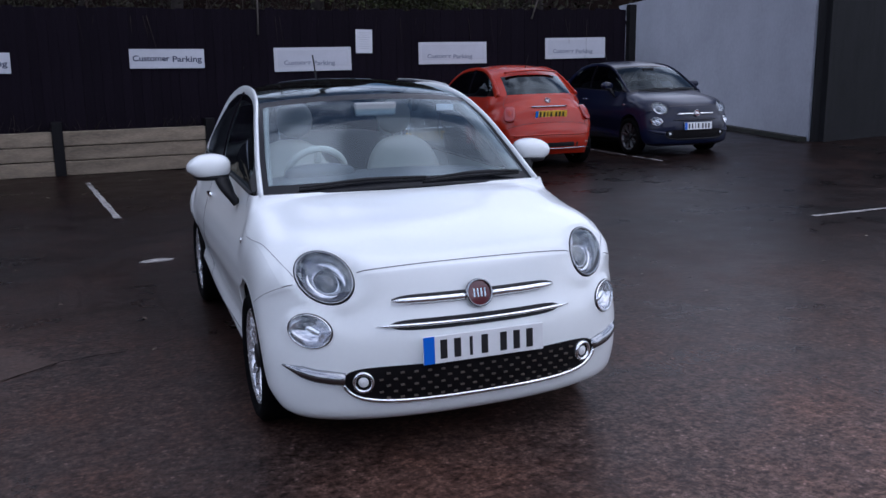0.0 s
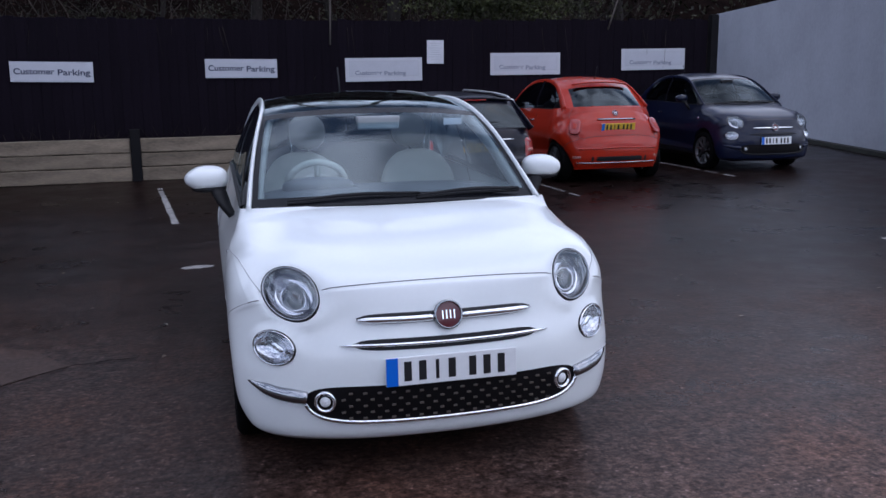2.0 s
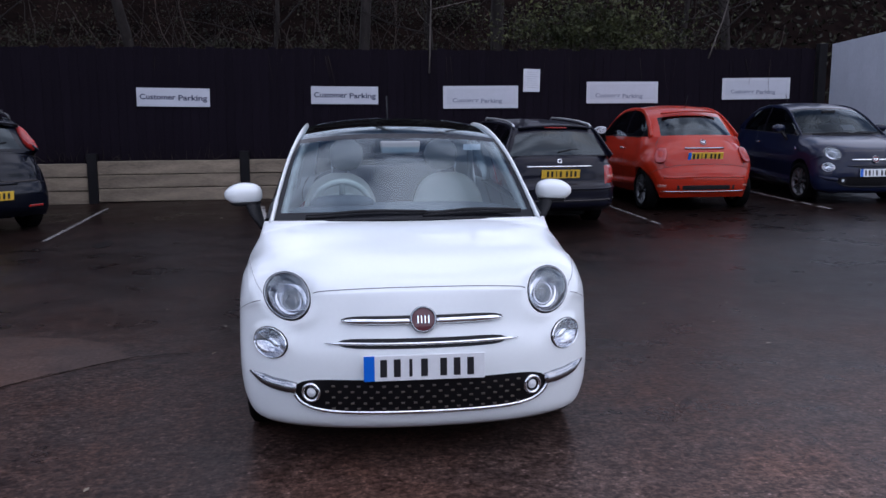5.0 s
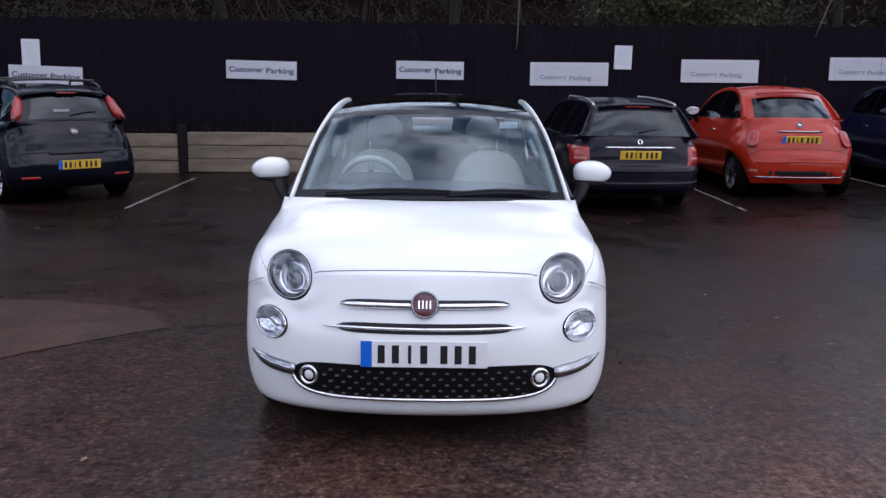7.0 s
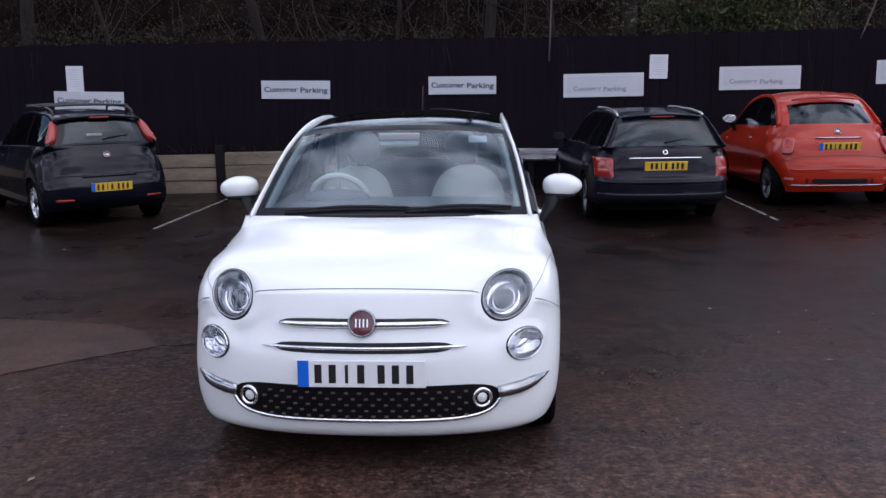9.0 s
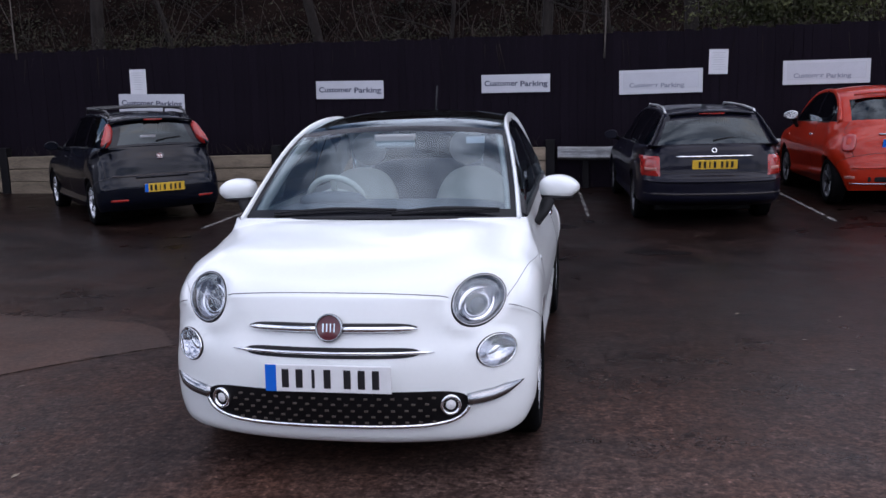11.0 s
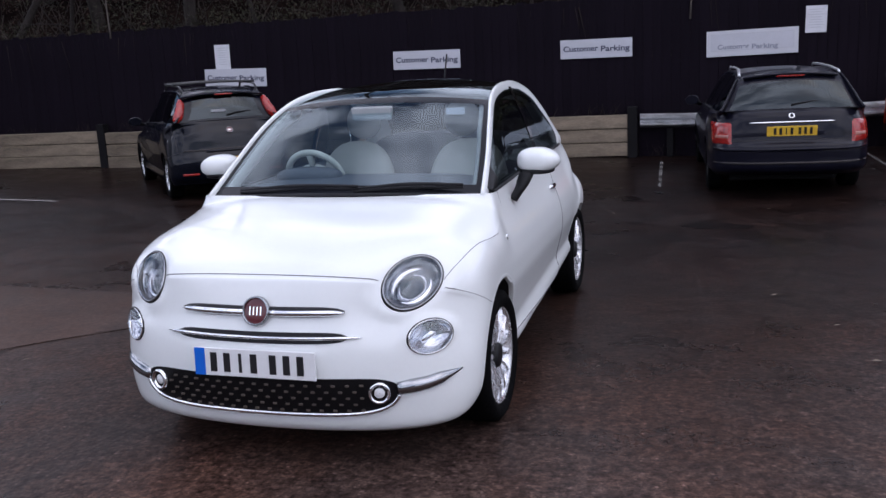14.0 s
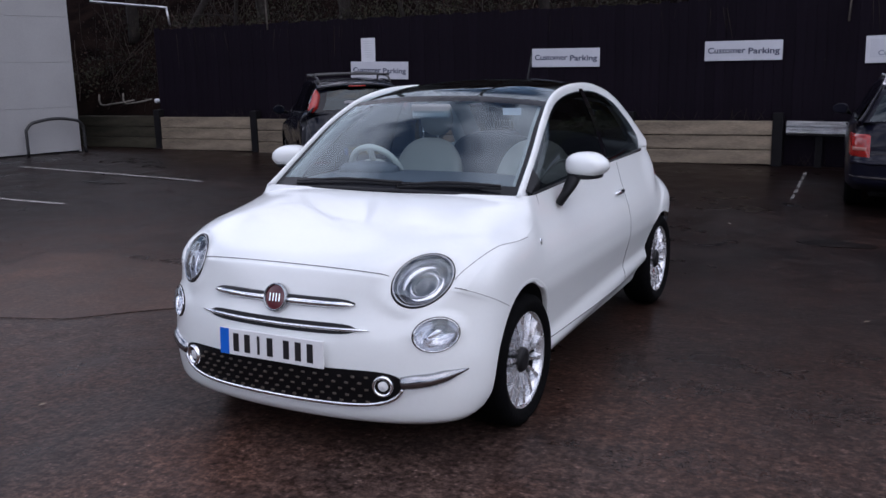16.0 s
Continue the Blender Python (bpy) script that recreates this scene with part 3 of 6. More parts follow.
    for s in (-1, 1):
        S = side_skin(P, s)
        jd = int(np.argmin(abs(S[-1, :, 1] - P["door_end"])))
        sv = S.reshape(-1, 3).tolist()
        a, b = S.shape[:2]
        nm = ("door", "rear_quarter") if P["doors"] == 1 else ("front_door", "rear_door")
        for pn, test in ((nm[0], lambda i, j: j < jd and i > 3), (nm[1], lambda i, j: j >= jd and i > 3), ("sill", lambda i, j: i <= 3)):
            v, f = used(sv, grid_faces(a, b, test))
            if f:
                add(pn, v, f, paint, root)
        gaps.append(tube([(s * skin_half(P, P["door_end"] - 0.002, z, P["axle"]), P["door_end"], z) for z in np.linspace(P["sill"] + 0.09, P["belt"][0] + 0.02, 24)], 0.0018, 6, up=(0, 1, 0)))
        gaps.append(tube(S[4, :jd], 0.0025, 6))
        # belt ledge closing the top of the skin towards the glass
        top = S[-1]
        inner = top * (1, 1, 1) - np.array([s * 0.05, 0, -0.006])
        v = np.concatenate([top, inner]).tolist()
        add("window_ledge", v, [(k, k + 1, b + k + 1, b + k) for k in range(b - 1)], "plastic", root)
        # wheel arches
        for y0 in (P["axle"], P["axle"] + P["wheelbase"]):
            ring, ang = arch_lip(P, s, y0)
            x0 = P["half"] * 0.996 if y0 < 1 else P["rear"][6][4] * 0.992
            loops = []
            for r, dx in ((0.012, -0.004), (0.008, 0.0004), (0.003, 0.0008), (-0.004, 0.0006), (-0.009, -0.003), (-0.010, -0.022)):
                q = ring(P["arch"] + r, x0)
                for k in range(36):
                    q[k, 0] = s * (skin_half(P, q[k, 1], q[k, 2], y0) + dx)
                loops.append(q)
            v = np.concatenate(loops).tolist()
            f = [(r * 36 + k, r * 36 + k + 1, (r + 1) * 36 + k + 1, (r + 1) * 36 + k) for r in range(5) for k in range(35)]
            add("arch_lip", v, f, paint, root)
            q = ring(P["arch"] - 0.008, x0)
            for k in range(36):
                q[k, 0] = s * (skin_half(P, q[k, 1], q[k, 2], y0) - 0.02)
            v = np.concatenate([q, ring(P["arch"] - 0.004, x0 - 0.27)]).tolist()
            v += [(s * (x0 - 0.27), y0, P["tyre"])]
            f = [(k, k + 1, 37 + k, 36 + k) for k in range(35)] + [(36 + k, 37 + k, 72) for k in range(35)]
            add("arch_liner", v, f, "trim_dark", root)
        for y0 in (P["axle"], P["axle"] + P["wheelbase"]):
            build_wheel(P, root, s * ((P["half"] if y0 < 1 else P["rear"][6][4]) - 0.016 - P["tyre_width"] / 2), y0 + (P["wheel_back"] if y0 < 1 else 0.0), P["spokes"], P["wheel_style"])
    for v, f in gaps:
        add("panel_gap", v, f, P["gap"], root)
    for v, f in faint:
        add("panel_gap", v, f, "gap_faint" if P["gap"] == "gap_pale" else P["gap"], root)
    y0, y1 = P["front"][1][0] + 0.16, P["rear"][1][0] - 0.8
    part("underbody", bevelled((1.22, y1 - y0, 0.14), (0, (y0 + y1) / 2, P["sill"] + 0.01), 0.03), "trim_dark", root)

    # glasshouse: two rails and the skins between them
    R = len(P["cabin"])
    fine = np.linspace(0, R - 1, 10 * (R - 1) + 1)
    c = spline(P["cabin"], 0, fine)
    ra, rb = P["screen_rows"]
    W = 33
    vv = np.linspace(-1, 1, W)
    skin = np.zeros((len(fine), W, 3))
    for j, q in enumerate(vv):
        k = 1 - abs(q) ** 2.4
        skin[:, j, 0] = c[:, 0] * q
        skin[:, j, 1] = c[:, 1] + (c[:, 3] - c[:, 1]) * k
        skin[:, j, 2] = c[:, 2] + (c[:, 4] - c[:, 2]) * k
    flat = skin.reshape(-1, 3).tolist()
    ia, ib = int(ra * 10), int(rb * 10)
    # the windscreen with its black border
    edge = lambda i, j: i < 3 or i >= ia - 3 or min(j, W - 2 - j) < 1  # noqa: E731
    for nm, test, mt, lab in (("windscreen", lambda i, j: i < ia and not edge(i, j), P["screen"], "clear windscreen glass"),
                              ("windscreen_border", lambda i, j: i < ia and edge(i, j), "frit", "black windscreen border"),
                              ("roof", lambda i, j: ia <= i < ib, P["roof"], ""),
                              ("rear_window", lambda i, j: i >= ib + P["rear_glass"][0] and i < ib + P["rear_glass"][1] and P["rear_glass"][2] <= j < W - 1 - P["rear_glass"][2], P["rear_tint"], "dark rear window"),
                              ("upper_tailgate", lambda i, j: i >= ib and not (ib + P["rear_glass"][0] <= i < ib + P["rear_glass"][1] and P["rear_glass"][2] <= j < W - 1 - P["rear_glass"][2]), paint, "")):
        v, f = used(flat, grid_faces(len(fine), W, test))
        add(nm, v, f, mt, root, lab)
    for s in (-1, 1):
        rail = c[:, :3] * (s, 1, 1)
        wd = np.interp(fine, np.arange(R), P["rail_width"])
        v, f = tube(rail - np.array([s * 0.004, 0, 0.012]), 0.03, 14, P["rail_flat"], up=(s, 0, 0.15), taper=wd)
        add("roof_rail" if P["rail_name"] is None else P["rail_name"], v, f, paint, root)
        # side glass between belt and rail
        sel = fine[(fine > 0.15) & (fine < P["side_glass_end"])]
        k0 = int((sel < 0.8).sum())
        rr = spline(P["cabin"], 0, sel)[:, :3] * (s, 1, 1)
        yb = np.clip(rr[:, 1], P["belt_y"][0], P["belt_y"][1])
        g = np.interp(yb, P["belt_y"], P["belt"])
        w = P["half"] * np.interp(g, [q[0] for q in P["side"]], [q[1] for q in P["side"]]) - 0.022
        base = np.stack([s * w, yb, g], 1)
        H = 10
        gr = np.zeros((len(sel), H, 3))
        for j, t in enumerate(np.linspace(0, 1, H)):
            gr[:, j] = base + (rr - base) * t
            gr[:, j, 0] += s * 0.018 * math.sin(math.pi * t)
        v = gr.reshape(-1, 3).tolist()
        jb = [int(np.argmin(abs(rr[:, 1] - yb0))) for yb0 in P["pillars"]]
        pv, pf = used(v, grid_faces(len(sel), H, lambda i, j: i >= k0 and not any(abs(i - q) < 1 for q in jb)))
        add("side_window", pv, [q[::-1] for q in pf] if s > 0 else pf, P["side_tint"], root, "dark side window")
        add("sail_panel", *used((gr + np.array([s * 0.003, 0, 0])).reshape(-1, 3).tolist(), grid_faces(len(sel), H, lambda i, j: i < k0)), "plastic", root)
        trim = c[2:ia + 1, :3] * (s, 1, 1) + np.array([-s * 0.055, 0.03, -0.02])
        add("pillar_trim", *tube(trim, 0.036, 8, 0.5, up=(s, 0, 0.1)), P["trim"], root)
        for q in jb:
            pts = gr[max(q - 1, 0) : q + 2]
            pv = (pts + np.array([s * 0.004, 0, 0])).reshape(-1, 3).tolist()
            add("pillar", *used(pv, grid_faces(pts.shape[0], H)), "gloss_black", root)
        rim = spline(P["cabin"], 0, np.linspace(0.5, P["side_glass_end"], 60))[:, :3] * (s, 1, 1)
        add("window_frame", *tube(rim + np.array([s * 0.002, 0, -0.034]), 0.022, 8, 0.45, up=(s, 0, 0.2)), "plastic", root)
        # window rubber along the belt
        v, f = tube(base + np.array([s * 0.012, 0, 0.0]), 0.009, 6)
        add("window_seal", v, f, "plastic", root)
    # cabin tub
    part("cabin_floor", bevelled((1.3, P["cab"][1] - P["cab"][0], 0.05), (0, sum(P["cab"]) / 2, 0.5), 0.01), "trim_dark", root)
    return root, on, c


def superball(size, at, power=2.6, n=18, matrix=None, cut=None):
    """A rounded block: vertices and faces of a superellipsoid."""
    v, f = [], []
    e = 2 / power
    sg = lambda t: math.copysign(abs(t) ** e, t)  # noqa: E731
    for i in range(n + 1):
        a = -math.pi / 2 + math.pi * i / n
        for j in range(2 * n):
            b = math.pi * j / n
            p = Vector((size[0] / 2 * sg(math.cos(a)) * sg(math.cos(b)), size[1] / 2 * sg(math.cos(a)) * sg(math.sin(b)), size[2] / 2 * sg(math.sin(a))))
            if cut and p.y > cut:
                p.y = cut
            p = (matrix @ p) if matrix else p
            v.append((p.x + at[0], p.y + at[1], p.z + at[2]))
    f = [(i * 2 * n + j, i * 2 * n + (j + 1) % (2 * n), (i + 1) * 2 * n + (j + 1) % (2 * n), (i + 1) * 2 * n + j) for i in range(n) for j in range(2 * n)]
    return v, f


def lamp_frame(x, z):
    """Where a round lamp sits: on the skin, turned further outwards than the skin."""
    s = 1 if x > 0 else -1
    y, az, el = (-0.424, 0.493, 0.559) if z > 0.65 else (-0.483, 0.627, 0.1)
    return Vector((x, y, z)), Vector((s * math.sin(az) * math.cos(el), -math.cos(az) * math.cos(el), math.sin(el)))


def lamp_rim(on, x, z, rx, rz, count=48):
    """Heights of the skin round a lamp's edge, above the lamp's plane, smoothed to two waves."""
    p, n = lamp_frame(x, z)
    m = disc_frame(p, n) @ Matrix.Rotation((0.597 if z > 0.65 else 0.15) * (1 if x > 0 else -1), 4, "Z")
    inv = m.inverted()
    ang = np.linspace(0, 2 * math.pi, count, endpoint=False)
    hs = []
    for a in ang:
        hit = on(0, 0, ray=(m @ Vector((rx * math.cos(a), rz * math.sin(a), 0.25)), -n))
        hs.append((inv @ hit).z if hit is not None else 0.0)
    basis = lambda t: np.stack([np.ones_like(t), np.cos(t), np.sin(t), np.cos(2 * t), np.sin(2 * t)], 1)  # noqa: E731
    k = np.linalg.lstsq(basis(ang), np.array(hs), rcond=None)[0]
    k = k * np.array([0.5, 0.35, 0.35, 0.35, 0.35])
    return m, n, ang, basis(ang) @ k, lambda t: float((basis(np.array([t])) @ k)[0])


def round_lamp(root, on, x, z, rx, rz, kind, name):
    """lamp > bezel, bowl, projector, lens; set into the hole of the skin."""
    N = 48
    m, n, ang, rim, height = lamp_rim(on, x, z, rx, rz, N)

    def ring(k, level, share):
        """A loop at k of the radius; its height is share of the rim's own and a level."""
        return [tuple(m @ Vector((k * rx * math.cos(a), k * rz * math.sin(a), share * h + level))) for a, h in zip(ang, rim)]

    def loops(rows, close=False):
        v = [p_ for r_ in rows for p_ in ring(*r_)]
        f = [(r_ * N + k, r_ * N + (k + 1) % N, (r_ + 1) * N + (k + 1) % N, (r_ + 1) * N + k) for r_ in range(len(rows) - 1) for k in range(N)]
        if close:
            f.append(tuple((len(rows) - 1) * N + k for k in range(N)))
        return v, f

    head = kind == "head"
    lamp = add(name, *loops([(0.915, -0.006, 1), (0.925, 0.006, 1), (0.955, 0.009, 1), (0.985, 0.006, 1), (1.0, -0.001, 1), (1.0, -0.01, 1)]), "chrome_dark" if head else "chrome", root, "round chrome-ringed headlamp" if head else "oval chrome-ringed lower lamp")
    add("seal", *loops([(0.992, -0.004, 1), (1.006, 0.005, 1), (1.026, 0.003, 1), (1.036, -0.006, 1)]), "plastic", lamp)
    deep = -0.075 if head else -0.045
    mid_h = float(rim.mean())
    if head:
        add("inner_ring", *loops([(0.92, -0.002, 1), (0.89, -0.006, 1), (0.855, -0.012, 1), (0.845, -0.02, 0.95)]), "gloss_black", lamp)
        add("bright_ring", *loops([(0.85, -0.018, 0.97), (0.835, -0.01, 0.97), (0.805, -0.011, 0.95), (0.79, -0.022, 0.9)]), "chrome_dark", lamp)
        add("bowl", *loops([(0.795, -0.02, 0.9), (0.74, deep * 0.5, 0.7), (0.6, deep * 0.8, 0.3), (0.3, deep, 0.0), (0.05, deep, 0.0)], True), "lamp_dark", lamp)
        low = m @ Matrix.Translation((0.0, -0.008, mid_h * 0.6)) @ Matrix.Diagonal((rx, rz, 1, 1))
        v, f = lathe([(0.5, deep * 0.9), (0.49, -0.045), (0.44, -0.034), (0.4, -0.044), (0.36, -0.055)], 30)
        add("projector", [tuple(low @ Vector(q)) for q in v], f, "reflector", lamp)

        def arc(r, a0, a1, level, wide):
            ts = np.linspace(radians(a0), radians(a1), 22)
            pts = [tuple(low @ Vector((r * math.cos(a), r * math.sin(a), level))) for a in ts]
            return tube(pts, wide, 8, 0.5, up=tuple(n), taper=wide * np.clip(np.sin(np.linspace(0.08, math.pi - 0.08, 22)), 0.15, 1))
        add("light_guide", *arc(0.6, 195, 345, -0.03, 0.011), "chrome", lamp, "bright curved light strip")
        add("lamp_shroud", *arc(0.34, 20, 200, -0.03, 0.013), "gloss_black", lamp)
        add("upper_reflector", *arc(0.66, 25, 155, -0.036, 0.016), "reflector", lamp)
        v, f = lathe([(0.46, -0.052), (0.38, -0.032), (0.22, -0.02), (0.001, -0.015)], 24)
        add("projector_lens", [tuple(low @ Vector(q)) for q in v], f, "glass_ball", lamp)
    else:
        add("bowl", *loops([(0.92, -0.004, 1), (0.84, deep * 0.4, 0.7), (0.62, deep * 0.8, 0.3), (0.3, deep, 0.0), (0.05, deep, 0.0)], True), "reflector", lamp)
        v, f = superball((rx * 0.9, 0.03, rz * 0.5), (0, 0, 0), 2.2, 10)
        q = m @ Matrix.Translation((0, 0, mid_h - 0.022)) @ Matrix.Rotation(radians(20 if x > 0 else -20), 4, "Z") @ Matrix.Rotation(math.pi / 2, 4, "X")
        add("bulb_shield", [tuple(q @ Vector(k)) for k in v], f, "chrome", lamp)
        v, f = lathe([(0.3, -0.03), (0.24, -0.016), (0.12, -0.01), (0.001, -0.009)], 20)
        q = m @ Matrix.Translation((rx * 0.25 * (1 if x > 0 else -1), rz * 0.2, mid_h)) @ Matrix.Diagonal((rx, rz, 1, 1))
        add("bulb", [tuple(q @ Vector(k)) for k in v], f, "glass_ball", lamp)
    lens = add("lens", *loops([(0.93, 0.004, 1), (0.8, 0.014, 0.95), (0.55, 0.022, 0.9), (0.3, 0.026, 0.88), (0.1, 0.027, 0.87)], True), "lamp_lens", lamp, "clear domed lens")
    lens.visible_shadow = False
    return lamp


def number_plate(root, at, tilt, yellow, band, turn=0.0, bars=7):
    """number_plate > blue band, plain bars."""
    m = Matrix.Translation(at) @ Matrix.Rotation(turn, 4, "Z") @ Matrix.Rotation(tilt, 4, "X")
    plate = part("number_plate", bevelled((0.52, 0.008, 0.111), (0, 0, 0), 0.003), "plate_yellow" if yellow else "plate_white", root, ("yellow rear" if yellow else "white front") + " number plate with plain dark bars")
    plate.matrix_local = m
    if band:
        part("plate_band", bevelled((0.046, 0.003, 0.109), (-0.236, -0.0045, 0), 0.001), "plate_blue", plate, "blue band of a number plate")
    x = -0.175
    for k in range(bars):
        part("plain_bar", bevelled((0.029 if k != 2 else 0.013, 0.002, 0.076), (x, -0.005, 0), 0.0008), "plate_ink", plate)
        x += 0.058 if k != 3 else 0.082
    return plate


def ring_badge(root, at, normal, r):
    m = disc_frame(at, normal)
    v, f = lathe([(r * 0.84, 0.004), (r * 0.87, 0.011), (r * 0.92, 0.014), (r, 0.009), (r * 1.02, -0.004)], 36, m)
    b = add("badge", v, f, "chrome_dark", root, "round chrome-ringed dark red badge")
    v, f = lathe([(0.0005, 0.007), (r * 0.5, 0.0065), (r * 0.86, 0.004)], 30, m)
    add("badge_face", v, f, "badge_red", b)
    for k in (-1.5, -0.5, 0.5, 1.5):
        part("badge_mark", bevelled((r * 0.1, r * 0.6, 0.003), (k * r * 0.27, 0, 0.008), 0.0008, turn=None), "chrome", b).matrix_local = m
    return b


def mirrors(root, P):
    for s in (-1, 1):
        x, y, z = P["mirror"]
        m = Matrix.Rotation(s * radians(-12), 3, "Z")
        v, f = superball((P["mirror_size"][0], P["mirror_size"][1], P["mirror_size"][2]), (s * x, y, z), 2.7, 16, m, cut=P["mirror_size"][1] * 0.22)
        v = [(p[0], p[1], z + (p[2] - z) * (0.86 if p[2] < z else 1.0) * (1 - 0.4 * max(0.0, s * (p[0] - s * x) / (P["mirror_size"][0] / 2)) ** 2)) for p in v]
        h = add("door_mirror", v, f, P["mirror_paint"], root, "door mirror on a black stalk")
        w, d, t = P["mirror_size"]
        add("mirror_base", *superball((w * 0.82, d * 0.86, t * 0.3), (s * (x - 0.01), y - 0.004, z - t * 0.33), 2.6, 12, m, cut=d * 0.2), "plastic", h, "black lower shell")
        a, b = P["stalk"]
        pts = spline([(s * a[0], a[1], a[2]), (s * (a[0] + b[0]) / 2, (a[1] + b[1]) / 2 - 0.01, (a[2] + b[2]) / 2 - 0.01), (s * b[0], b[1], b[2])], 8)
        add("stalk", *tube(pts, 0.03, 8, 0.6, taper=np.linspace(0.034, 0.045, 8)), "plastic", h, "black plastic stalk")


def seats(root, xs, y, z, upholstery):
    for x in xs:
        v, f = superball((0.47, 0.17, 0.66), (x, y, z + 0.27), 2.5, 16, Matrix.Rotation(radians(-16), 3, "X"))
        seat = add("front_seat", v, f, upholstery, root, "ivory front seat")
        v, f = superball((0.5, 0.5, 0.16), (x, y - 0.26, z + 0.02), 3.2, 12)
        add("seat_cushion", v, f, upholstery, seat)
        v, f = superball((0.21, 0.1, 0.2), (x * 0.88, y + 0.08, z + 0.70), 2.2, 14)
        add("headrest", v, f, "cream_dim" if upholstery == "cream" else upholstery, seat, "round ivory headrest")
        for k in (-0.05, 0.05):
            add("headrest_post", *tube([(x + k, y + 0.07, z + 0.56), (x + k, y + 0.08, z + 0.68)], 0.006, 6, up=(1, 0, 0)), "chrome", seat)


def steering(root, x, y, z, r, m1):
    t = Matrix.Translation((x, y, z)) @ Matrix.Rotation(radians(-62), 4, "X")
    ring = [tuple(t @ Vector((r * math.cos(a), r * math.sin(a), 0))) for a in np.linspace(0, 2 * math.pi, 41)]
    w = add("steering_wheel", *tube(ring, 0.017, 10, up=(0.3, 0.8, 0.5)), m1, root, "ivory steering wheel")
    v, f = superball((0.17, 0.15, 0.05), (0, 0, 0), 3, 10)
    add("steering_hub", [tuple(t @ Vector(q)) for q in v], f, m1, w)
    for a in (0, math.pi, -math.pi / 2):
        add("steering_spoke", *tube([tuple(t @ Vector((k * r * math.cos(a), k * r * math.sin(a), 0))) for k in (0.3, 0.65, 1.0)], 0.016, 8, up=(0.3, 0.8, 0.5)), m1, w)


def skin_lamp(root, on, xs, zs, lift, name, material, label, rear=True):
    """A lamp lens lying on the skin between x and z limits, with rounded corners."""
    nx, nz = 10, 10
    g = np.zeros((nx, nz, 3))
    for i, a in enumerate(np.linspace(-1, 1, nx)):
        for j, b in enumerate(np.linspace(-1, 1, nz)):
            k = math.sqrt(max(0.0, 1 - max(abs(a), abs(b)) ** 4))
            x, z = xs[0] + (xs[1] - xs[0]) * (a + 1) / 2, zs[0] + (zs[1] - zs[0]) * (b + 1) / 2
            p, n = on(x, z, rear)
            g[i, j] = p + n * (lift * k - 0.004)
    return add(name, g.reshape(-1, 3).tolist(), grid_faces(nx, nz), material, root, label)


